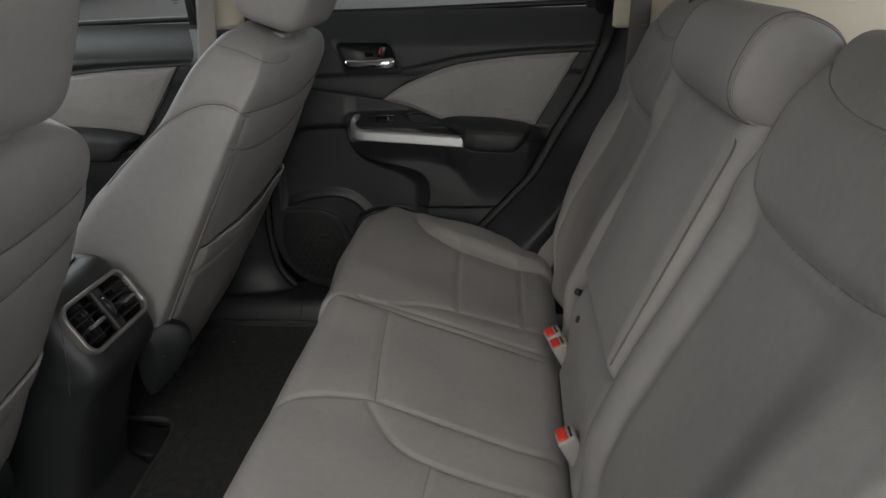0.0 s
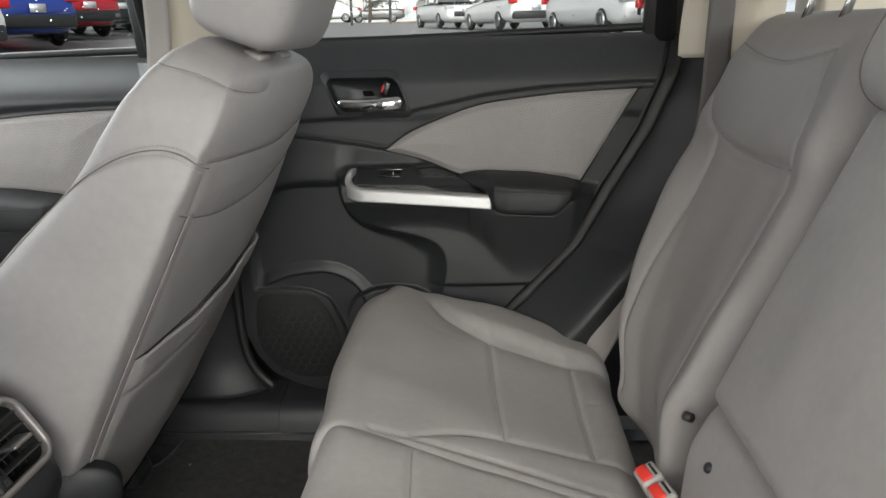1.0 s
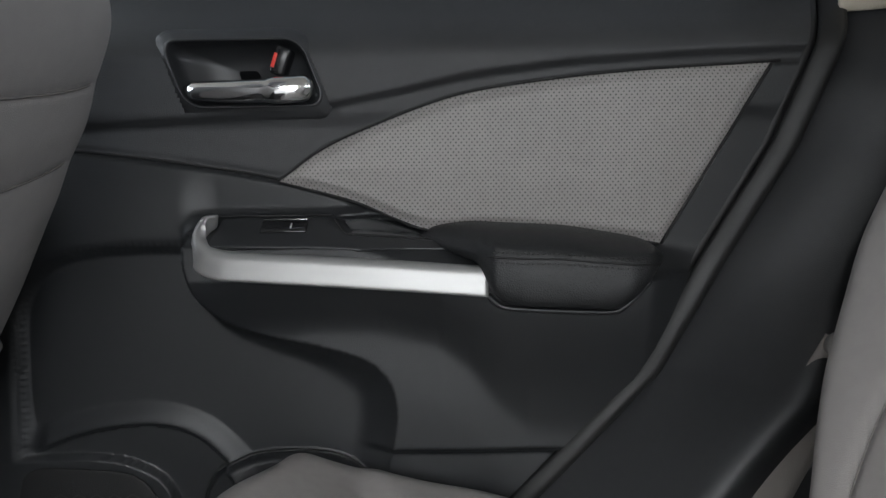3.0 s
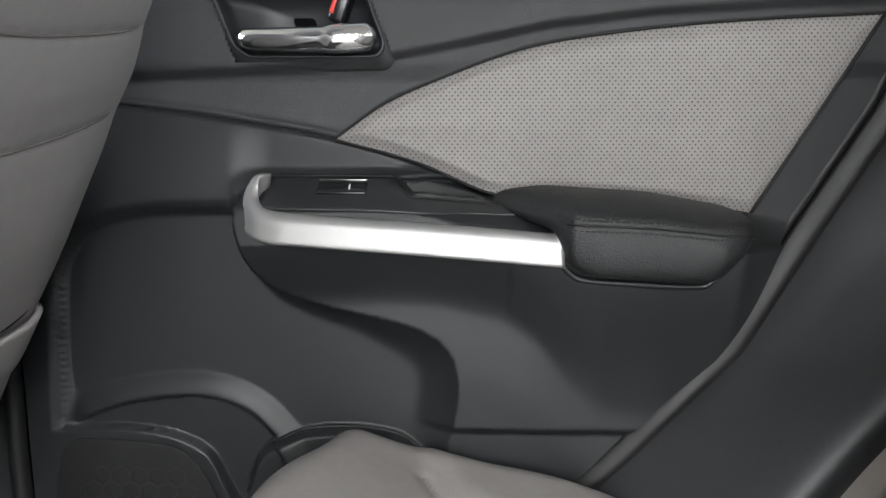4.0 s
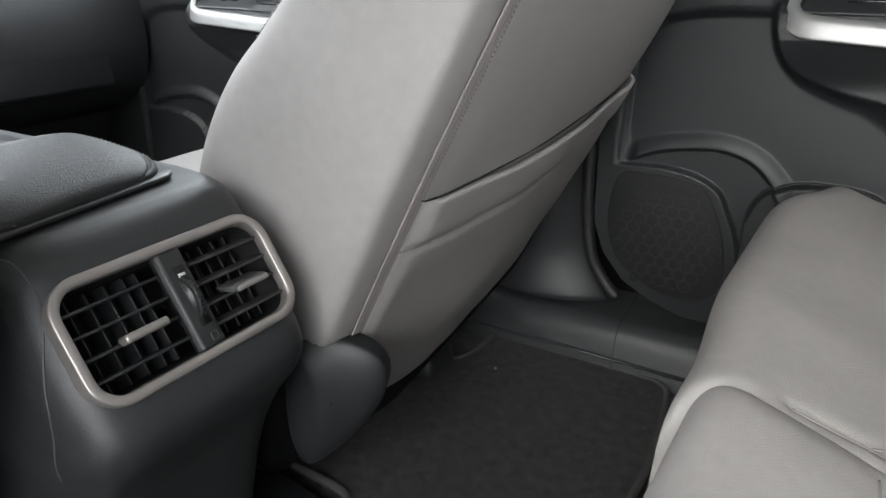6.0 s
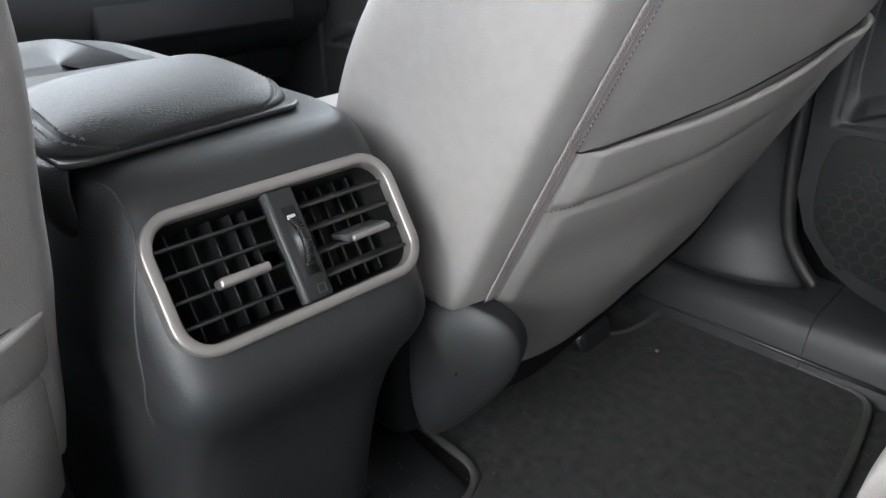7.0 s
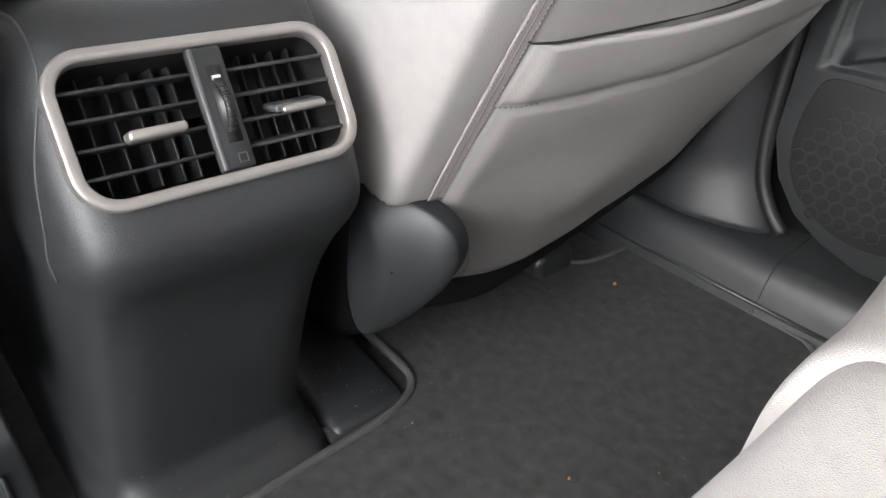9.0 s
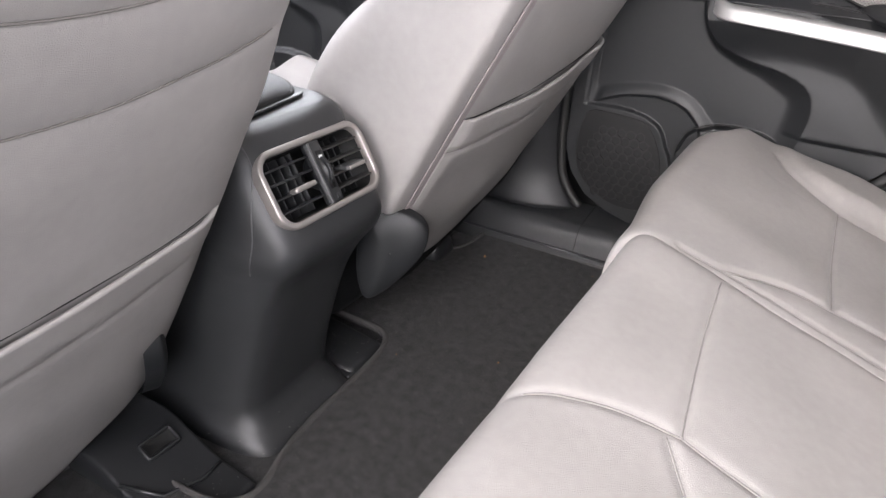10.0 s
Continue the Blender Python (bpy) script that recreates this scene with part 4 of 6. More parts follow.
def lid_top(u, vn):
    """The lid's cushion: a broad roll towards the rear, tighter rolls at the sides, corners rounded in plan; vn runs from -1 to 1."""
    e = 0.412 - u
    q = np.clip(0.036 - e, 0, 0.036)
    half_w = 0.091 - 0.036 + np.sqrt(np.maximum(0.036 ** 2 - q ** 2, 0))
    v = vn * half_w
    a_, s_ = np.clip(e / 0.125, 0, 1), np.clip((half_w - np.abs(v)) / 0.050, 0, 1)
    k = (np.maximum(1 - (1 - a_) ** 2.0, 0) ** (1 / 2.0)) * (np.maximum(1 - (1 - s_) ** 2.2, 0) ** (1 / 2.2))
    return np.stack([-0.968 + u - 0.14 * (v + 0.05), 1.143 + v, 0.4430 + 0.027 * k + 0.003 * np.cos(np.clip(v / 0.091, -1, 1) * np.pi / 2) - 0.20 * np.maximum(e - 0.10, 0) - 0.30 * np.maximum(e - 0.10, 0) ** 2], -1)


eu = 0.4118 * (1 - (1 - np.linspace(0, 1, 130)) ** 1.9)
ev = -np.cos(np.linspace(0, np.pi, 120))
cover = lid_top(*np.meshgrid(eu, ev, indexing="ij"))
cover[..., 2] -= np.exp(-((np.abs(ev) - 0.90) / 0.018) ** 2)[None, :] * 0.0020
edge_x = cover[:, 0].copy()
cover = np.pad(cover, ((0, 1), (1, 1), (0, 0)), mode="edge")
cover[-1, :, 2] = 0.4425
cover[:, 0, 2] = np.minimum(cover[:, 1, 2], 0.4425)
cover[:, -1, 2] = np.minimum(cover[:, -2, 2], 0.4425)
sheet("pad", cover, BLACK_LEATHER, lid, "padded black leather top")
for v in (-0.90, 0.90):
    for o in (-0.035, 0.035):
        u = 0.02 + 0.386 * (1 - (1 - np.linspace(0, 1, 90)) ** 1.6)
        stitches("stitching", lid_top(u, v + o + 0 * u) + np.array([0, 0, 0.0004]), (0.3, 0, 1), SEAM, lid, 0.0058, 0.004, 0.0007)
flap = np.stack([edge_x + np.array([0, a, b]) for a, b in ((0.002, -0.002), (-0.004, -0.008), (-0.006, -0.022), (-0.005, -0.040), (0.000, -0.052), (0.006, -0.056))], 0)[:, :112]
flap[1:, :, 2] -= (0.012 * sm(-0.63, -0.70, flap[0, :, 0]))[None]
sheet("side_flap", flap, BLACK_LEATHER, lid, "black leather folding over the side", thick=0.003)
lip = np.array([(0.20, -0.089), (0.405, -0.089), (0.412, -0.085), (0.416, -0.076), (0.417, -0.05), (0.417, 0.07), (0.416, 0.080), (0.411, 0.087), (0.404, 0.0905), (0.20, 0.0915)])
lip = [(-0.968 + u_ - 0.14 * (v_ + 0.05), 1.143 + v_) for u_, v_ in lip]
prism("lid_base", lip, 2, 0.4385, 0.4425, BLACK_SOFT, lid, "thin grey-black plastic lip", bevel=0.0015)
boxed("hinge_block", pose(-0.73, 1.145, 0.4365), (0.26, 0.168, 0.005), 0.001, DARK, lid)


# ---- doors ----
def zc(pairs):
    a = np.array(pairs, float)
    a = a[np.argsort(a[:, 0])]
    return lambda x: np.interp(x, a[:, 0], a[:, 1])


rear_edge = zc([(0.785, 0.388), (0.711, 0.362), (0.62, 0.324), (0.509, 0.258), (0.399, 0.198), (0.30, 0.107), (0.20, 0.01), (0.09, -0.10)])
front_edge = zc([(0.785, -0.452), (0.50, -0.446), (0.22, -0.446), (0.17, -0.428), (0.13, -0.395), (0.105, -0.35), (0.09, -0.30)])
CREST = curve([(-0.425, 0.305), (-0.410, 0.312), (-0.384, 0.325), (-0.345, 0.3385), (-0.293, 0.346), (-0.258, 0.343), (-0.230, 0.331), (-0.210, 0.312), (-0.194, 0.290), (-0.185, 0.250), (-0.180, 0.200), (-0.178, 0.090)], 110)
PLATE = curve([(-0.430, 0.308), (-0.412, 0.3155), (-0.367, 0.3195), (-0.330, 0.318), (-0.297, 0.311), (-0.266, 0.2925), (-0.249, 0.2595), (-0.237, 0.233), (-0.229, 0.190), (-0.226, 0.120), (-0.226, 0.090)], 110)
SWEEP = curve([(-0.2225, 0.62), (-0.2225, 0.545), (-0.221, 0.513), (-0.212, 0.483), (-0.193, 0.459), (-0.165, 0.446), (-0.129, 0.436), (-0.086, 0.4265), (-0.052, 0.413), (-0.034, 0.392), (-0.029, 0.362), (-0.035, 0.322), (-0.042, 0.280), (-0.05, 0.09)], 160)
HOLLOW = curve([(-0.415, 0.09), (-0.415, 0.30), (-0.412, 0.377), (-0.407, 0.455), (-0.398, 0.485), (-0.380, 0.507), (-0.350, 0.5215), (-0.300, 0.528), (-0.200, 0.529), (0.30, 0.529)], 160)
BIN = curve([(-0.232, 0.262), (-0.222, 0.288), (-0.206, 0.304), (-0.173, 0.316), (-0.129, 0.319), (-0.091, 0.314), (-0.066, 0.300), (-0.050, 0.280)], 60)


def beside(x, z, line):
    """Distance to a line that falls to the right; negative below and ahead of it."""
    x, z = np.broadcast_arrays(np.asarray(x, float), np.asarray(z, float))
    d = away(np.stack([x.ravel(), z.ravel()], 1), [line]).reshape(x.shape)
    top = int(line[:, 1].argmax())
    inner = (x < np.interp(-z, -line[top:, 1], line[top:, 0])) & (z < np.interp(x, line[:, 0], line[:, 1]))
    return np.where(inner, -d, d)


def apart(x, z, line, inner):
    x, z = np.broadcast_arrays(np.asarray(x, float), np.asarray(z, float))
    d = away(np.stack([x.ravel(), z.ravel()], 1), [line]).reshape(x.shape)
    return np.where(inner, d, -d)


arc_line = zc([(-0.25, 0.452), (-0.163, 0.459), (-0.103, 0.464), (-0.044, 0.462), (0.014, 0.449), (0.043, 0.426), (0.068, 0.391), (0.10, 0.36), (0.25, 0.36)])
sweep_x = zc([(b, a) for a, b in SWEEP])
hollow_z = zc([(a, b) for a, b in HOLLOW])
rest_top = zc([(-0.25, 0.5605), (-0.07, 0.5605), (-0.02, 0.546), (0.055, 0.539), (0.156, 0.531), (0.229, 0.521), (0.30, 0.516)])
cup_top = zc([(-0.205, 0.5575), (-0.088, 0.5575), (-0.080, 0.549), (-0.072, 0.5415), (0.0, 0.534), (0.058, 0.527)])


def panel_y(x, z):
    """How far out the door's inner face lies."""
    x, z = np.broadcast_arrays(np.asarray(x, float), np.asarray(z, float))
    # the flared shoulder and the hollow under it, ahead of the armrest
    shoulder = 0.010 * sm(0.625, 0.540, z)
    hollow = apart(x, z, HOLLOW, (z < hollow_z(x)) & (x > np.interp(z, HOLLOW[:90, 1], HOLLOW[:90, 0])))
    fore = shoulder * (1 - sm(-0.010, 0.034, hollow)) - 0.018 * sm(-0.010, 0.034, hollow)
    # speaker: a rolled crest, a channel below it, and a bevelled housing
    c, p = beside(x, z, CREST), beside(x, z, PLATE)
    there = sm(-0.425, -0.385, x)
    roll = sm(0.066, 0.002, c) ** 1.2 * there
    fore = fore * (1 - roll) + 0.009 * roll
    under = sm(0.004, -0.014, c) * there
    fore = fore * (1 - under) - 0.055 * under
    face = sm(0.001, -0.006, p)
    fore = fore * (1 - face) + 0.0105 * face
    fore = np.maximum(fore, 0.003 * sm(-0.408, -0.424, x) * sm(0.56, 0.48, z))
    # the bin's arch at the foot
    arch = apart(x, z, BIN, z < np.interp(x, BIN[:, 0], BIN[:, 1], left=0, right=0))
    fore = fore + 0.016 * sm(-0.002, 0.006, arch)
    # armrest and the broad panel below it
    arc = arc_line(x)
    t = z - (rest_top(x) - 0.5605)
    top = np.interp(t, [0.50, 0.520, 0.533, 0.5605, 0.566, 0.625], [0.054, 0.052, 0.048, 0.004, 0.0, 0.0])
    low = 0.023 + 0.031 * sm(arc - 0.022, np.maximum(arc + 0.052, 0.497), z) + 0.004 * sm(arc, arc - 0.09, z)
    aft = np.where(z > 0.50, top, low) * (0.35 + 0.65 * sm(0.265, 0.205, x))
    aft = aft - 0.012 * sm(0.329, 0.319, z)
    cup = sm(0.0, 0.004, z - cup_top(x)) * sm(0.5585, 0.552, z) * sm(-0.086, -0.078, x) * sm(0.02, -0.01, x)
    aft = aft - 0.016 * cup
    s_ = apart(x, z, SWEEP, x > sweep_x(z))
    wide = np.interp(x, [-0.22, -0.12, -0.06, -0.03], [0.016, 0.026, 0.05, 0.062])
    k = np.clip(1 + (s_ - 0.001) / wide, 0, 1) ** 2.1
    k = np.where(z > 0.545, np.maximum(k * 0, sm(-0.24, -0.20, x)), k)
    y = 1.88 - (fore * (1 - k) + aft * k)
    y = y + 0.062 * sm(0.705, 0.80, z) - 0.004 * sm(0.640, 0.66, z)
    return y


ridge_z = zc([(-0.46, 0.645), (-0.34, 0.646), (-0.25, 0.650), (-0.156, 0.655), (-0.10, 0.661), (-0.03, 0.674), (0.05, 0.690), (0.14, 0.700), (0.25, 0.706), (0.36, 0.709)])
low_line = zc([(-0.46, 0.636), (-0.362, 0.626), (-0.249, 0.612), (-0.136, 0.592), (-0.096, 0.621), (-0.046, 0.643), (0.03, 0.669), (0.104, 0.681), (0.202, 0.690), (0.36, 0.697)])


def door_y(x, z):
    """The door's face with the channel under its upper panel."""
    return panel_y(x, z) + 0.006 * sm(0.004, -0.005, z - ridge_z(x)) * sm(-0.004, 0.004, z - low_line(x)) * sm(0.0, 0.012, ridge_z(x) - low_line(x))


split = [(-0.452, 0.634), (-0.362, 0.626), (-0.249, 0.612), (-0.136, 0.592), (-0.067, 0.571), (0.002, 0.543)]
POD = (-0.1700, 0.6945)


def door(k, s, label, full=True):
    """A door seen from inside; k and s stretch and shift its pattern along the car."""
    d = thing("car_door", (s, 1.93, 0.09), label, "car door", "doors on the passenger side")

    def at(x, z, out=0.0):
        x, z = np.asarray(x, float), np.asarray(z, float)
        return np.stack([k * x + s, door_y(x, z) - out, z + 0 * x], -1)
    # inner panel with the pod's opening left out
    nu, nz = (330, 300) if full else (200, 170)
    z = np.linspace(0.09, 0.792, nz)[None] + np.zeros((nu, 1))
    u = np.linspace(0, 1, nu)[:, None]
    x = front_edge(z) * (1 - u) + rear_edge(z) * u
    dist = away(np.stack([x.ravel(), z.ravel()], 1), [curve(split, 150)]).reshape(x.shape)
    pts = at(x, z, -0.003 * np.exp(-(dist / 0.0035) ** 2))
    keep = []
    flat = np.stack([x.ravel(), z.ravel()], 1)
    for q in grid_faces(nu, nz, flip=True):
        c = flat[list(q)].mean(0) - POD
        if not (abs(c[0] + 0.36 * c[1]) < 0.0710 and abs(c[1]) < 0.0355):
            keep.append(q)
    pan = mesh_from("inner_panel", pts.reshape(-1, 3), keep, BLACK_PANEL, d, "black moulded panel with grained upper part")
    pan.data.materials.append(CHARCOAL if full else BLACK)
    upper = (z > low_line(x)).ravel()
    pan.data.polygons.foreach_set("material_index", [int(upper[q[0]]) for q in keep])
    tube("panel_gap", at(*np.array(curve(split, 90)).T, -0.0015), 0.0016, DARK, d, sides=6)
    # perforated insert
    top = curve([(-0.140, 0.591), (-0.096, 0.621), (-0.046, 0.643), (0.03, 0.669), (0.104, 0.681), (0.202, 0.690), (0.336, 0.696)], 120)
    low = curve([(-0.140, 0.591), (-0.067, 0.571), (0.002, 0.543), (0.055, 0.544), (0.156, 0.536), (0.229, 0.526), (0.336, 0.506)], 120)
    v = np.linspace(0, 1, 60)[None]
    u = np.linspace(0, 1, 130)[:, None]
    xi = -0.139 + u * (0.229 + 0.099 * v + 0.139)
    zl, zt = np.interp(xi, low[:, 0], low[:, 1]), np.interp(xi, top[:, 0], top[:, 1])
    zi = zl + (zt - zl) * v
    rim = np.minimum(np.minimum((zi - zl), (zt - zi)), (1 - u) * 0.4)
    out = 0.002 + 0.006 * sm(0.0, 0.012, rim) + 0.006 * sm(0.0, 0.06, rim)
    sheet("insert", np.stack([k * xi + s, 1.878 - out, zi], -1), PERFORATED, d, "grey perforated leather insert", flip=True)
    n_low = int((low[:, 0] < 0.230).sum())
    tube("insert_edge", np.stack([k * top[:, 0] + s, 1.8745 + 0 * top[:, 0], top[:, 1] + 0.001], 1), 0.0016, DARK, d, sides=6)
    tube("insert_edge", np.stack([k * low[:n_low, 0] + s, 1.8745 + 0 * low[:n_low, 0], low[:n_low, 1] - 0.0005], 1), 0.0014, DARK, d, sides=6)
    e = np.linspace(0, 1, 20)
    tube("insert_edge", np.stack([k * (0.229 + 0.099 * e) + s, 1.8745 + 0 * e, 0.526 + 0.168 * e], 1), 0.0016, DARK, d, sides=6)
    # handle pod
    rings = []
    for w, h, r, out in ((0.158, 0.088, 0.024, -0.020), (0.158, 0.088, 0.024, -0.0060), (0.152, 0.082, 0.022, -0.0030), (0.1375, 0.0665, 0.017, 0.0016)):
        rings.append([(k * (POD[0] + a - 0.36 * b) + s, 1.878 - out + 0.25 * max(b - 0.025, 0) * (w > 0.13), POD[1] + b) for a, b in rounded(w, h, r, 7)])
    sheet("pod_surround", np.array(rings).transpose(1, 0, 2), CHARCOAL, d, "grained black surround", wrap=True)
    rings = []
    for w, h, r, out in ((0.1375, 0.0665, 0.017, -0.006), (0.1375, 0.0665, 0.017, 0.0022), (0.1345, 0.0635, 0.016, 0.0034), (0.132, 0.061, 0.015, 0.0026), (0.130, 0.059, 0.014, -0.002), (0.120, 0.050, 0.011, -0.022), (0.02, 0.01, 0.003, -0.024)):
        rings.append([(k * (POD[0] + a - 0.36 * b) + s, 1.878 - out, POD[1] + b) for a, b in rounded(w, h, r, 7)])
    pod = sheet("handle_pod", np.array(rings).transpose(1, 0, 2), BLACK_SOFT, d, "black recessed pull cup", wrap=True)
    bar = curve([(-0.229, 1.884, 0.681), (-0.212, 1.876, 0.6785), (-0.18, 1.870, 0.677), (-0.15, 1.868, 0.677), (-0.122, 1.869, 0.678), (-0.104, 1.876, 0.680)], 40)
    bar[:, 0] = k * bar[:, 0] + s
    fat = np.interp(np.linspace(0, 1, 40), [0, 0.08, 0.5, 0.66, 0.70, 0.95, 1], [0.0035, 0.0068, 0.0078, 0.0078, 0.0092, 0.0092, 0.006])
    tube("lever", bar, fat, CHROME, pod, "chrome lever", sides=24, flat=1.38)
    boxed("lock_tab", pose(k * -0.133 + s, 1.882, 0.705, 0, 20, 0), (0.015, 0.022, 0.027), 0.003, GLOSS_BLACK, pod)
    boxed("lock_flag", pose(k * -0.138 + s, 1.8705, 0.7055, 0, 20, 0), (0.0035, 0.002, 0.014), 0.0006, RED, pod, "small red lock mark")
    # silver strip
    path = curve([(-0.197, 1.856, 0.5545), (-0.2045, 1.849, 0.5495), (-0.209, 1.841, 0.539), (-0.204, 1.832, 0.525), (-0.188, 1.827, 0.5175), (-0.16, 1.825, 0.515), (-0.05, 1.822, 0.508), (0.060, 1.819, 0.500)], 80)
    path[:, 0] = k * path[:, 0] + s
    th = np.linspace(0, 2 * math.pi, 28, endpoint=False)
    t = np.gradient(path, axis=0)
    t[:, 2] = 0
    t /= np.linalg.norm(t, axis=1, keepdims=True)
    nrm = np.stack([t[:, 1], -t[:, 0], 0 * t[:, 0]], 1)
    hh = np.interp(np.linspace(0, 1, 80), [0, 0.05, 0.13, 0.25, 1], [0.007, 0.0135, 0.0150, 0.0135, 0.0135])
    ringp = [path + nrm * (0.006 * sup(np.cos(a), 0.6)) + np.array([0, 0, 1]) * (hh * sup(np.sin(a), 0.6))[:, None] + nrm * (-0.004 * np.sin(a)) for a in th]
    sheet("trim_strip", np.stack(ringp, 0), SILVER, d, "satin silver strip along the armrest", wrap=True, caps=True)
    # switch plate and pull cup behind the strip
    e = np.linspace(0, 1, 40)[:, None]
    w = np.linspace(0, 1, 14)[None]
    xs = -0.203 + e * 0.258 + 0.0 * w
    zlow = 0.5335 - 0.03 * (xs + 0.196)
    xs, zs_p = xs + 0.006 * w, zlow + (np.maximum(cup_top(xs), zlow + 0.002) - zlow) * w
    sheet("switch_plate", at(xs, zs_p, 0.0028), BLACK_SOFT, d, "flush black window switch plate", thick=0.003)
    px_ = np.r_[np.linspace(-0.199, 0.0, 60), np.linspace(0.004, 0.056, 12)]
    tube("plate_joint", at(px_, np.maximum(cup_top(px_), 0.5335 - 0.03 * (px_ + 0.196)) + 0.0008, 0.0006), 0.0012, DARK, d, sides=6)
    sw = boxed("window_switch", pose(k * -0.131 + s, 1.8535, 0.5485, 33, 0, 0), (0.044, 0.017, 0.004), 0.0015, GLOSS_BLACK, d)
    boxed("switch_edge", pose(k * -0.131 + s, 1.8625, 0.5553, 33, 0, 0), (0.042, 0.0010, 0.0010), 0.0004, STEEL, sw)
    boxed("switch_mark", pose(k * -0.124 + s, 1.8520, 0.5500, 33, 0, 0), (0.0012, 0.007, 0.0008), 0, WHITE_MARK, sw)
    xc = np.linspace(-0.076, 0.006, 40)[:, None]
    lens = np.sin(np.pi * np.linspace(0.06, 1, 40)[:, None] ** 0.6)
    zc_ = cup_top(xc) + 0.001 + 0.0125 * lens * np.linspace(0, 1, 6)[None]
    sheet("cup_wall", at(xc + 0 * zc_, zc_, 0.001), GREY_PLASTIC, d, "grey wall of the grab cup", thick=0.001)
    if full:
        tube("bin_edge", at(BIN[:, 0], BIN[:, 1], 0.0005), 0.0016, DARK, d, "dark edge of the door bin", sides=6)
    # padded armrest
    ax_ = np.r_[np.linspace(-0.004, 0.05, 24), np.linspace(0.0515, 0.09, 36), np.linspace(0.094, 0.16, 20), np.linspace(0.1625, 0.2225, 34)]
    zb = np.interp(ax_, [-0.004, 0.02, 0.05, 0.056, 0.061, 0.070, 0.085, 0.167, 0.180, 0.192, 0.203, 0.213, 0.2225], [0.536, 0.5235, 0.516, 0.507, 0.494, 0.4845, 0.4795, 0.4755, 0.4795, 0.489, 0.501, 0.511, 0.519])
    zt_ = np.interp(ax_, [-0.004, 0.008, 0.022, 0.046, 0.135, 0.20, 0.214, 0.2225], [0.537, 0.5465, 0.5495, 0.5515, 0.5465, 0.5345, 0.530, 0.522])
    yf = np.interp(ax_, [-0.004, 0.02, 0.045, 0.055, 0.064, 0.09, 0.185, 0.203, 0.214, 0.2225], [1.872, 1.848, 1.824, 1.812, 1.802, 1.7965, 1.7965, 1.802, 1.815, 1.845])
    fs_ = np.interp(ax_, [-0.004, 0.05, 0.068, 0.2, 0.2225], [0.4, 0.35, 0.60, 0.60, 0.4])
    for row in (zb, zt_, yf, fs_):
        for _ in range(5):
            row[1:-1] = (row[:-2] + 2 * row[1:-1] + row[2:]) / 4
    sec_, zs_ = [], zb + fs_ * (zt_ - zb)
    for x_, b_, t_, y_, m_ in zip(ax_, zb, zt_, yf, zs_):
        h_ = min(0.007, (m_ - b_) * 0.4)
        q = curve([(1.888, b_ + 0.004), (y_ + 0.014, b_ + 0.001), (y_ + 0.004, b_ + 0.0015), (y_ + 0.0002, b_ + h_), (y_ - 0.001, (b_ + m_) / 2 + 0.003), (y_ + 0.001, m_), (y_ + 0.007, m_ + 0.45 * (t_ - m_)), (y_ * 0.55 + 1.888 * 0.45, t_ - 0.12 * (t_ - m_)), (1.888, t_)], 40)
        sec_.append(np.column_stack([np.full(len(q), k * x_ + s), q]))
    sheet("armrest_pad", np.array(sec_), BLACK_LEATHER, d, "black stitched leather armrest pad", flip=False)
    on = (ax_ > 0.060) & (ax_ < 0.214)
    line = np.column_stack([k * ax_[on] + s, yf[on] + 0.0003, np.interp(ax_[on], [0.055, 0.125, 0.21], [0.5245, 0.5225, 0.5145])])
    tube("seam", line, 0.0010, DARK, d, sides=6)
    for o in (0.0042, -0.0042):
        stitches("stitching", line + np.array([0, 0.0008 if o > 0 else -0.0006, o]), (0, -1, 0.3), RUBBER, d, 0.0045, 0.003, 0.0007)
    edge = curve([(0.060, 0.488), (0.068, 0.4795), (0.085, 0.4745), (0.167, 0.4705), (0.184, 0.4755), (0.200, 0.491), (0.207, 0.499)], 50)
    tube("armrest_lip", np.stack([k * edge[:, 0] + s, 1.826 + 0 * edge[:, 0], edge[:, 1] - 0.001], 1), 0.0028, BLACK_SOFT, d, sides=8)
    if full:
        # speaker grille: a dark mesh plate of small hexagons
        g = [(-0.412, 0.293), (-0.402, 0.302), (-0.385, 0.304), (-0.336, 0.302), (-0.298, 0.296), (-0.278, 0.276), (-0.262, 0.242), (-0.253, 0.205), (-0.250, 0.165), (-0.262, 0.133), (-0.295, 0.121), (-0.335, 0.123), (-0.370, 0.137), (-0.402, 0.162), (-0.420, 0.199), (-0.421, 0.255), (-0.412, 0.293)]
        outline = curve(g, 61)[:-1]
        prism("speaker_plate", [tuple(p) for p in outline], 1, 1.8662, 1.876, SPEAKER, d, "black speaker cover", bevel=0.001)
        verts, fs = [], []
        hexr = 0.0092
        cx, cz_ = -0.337, 0.205
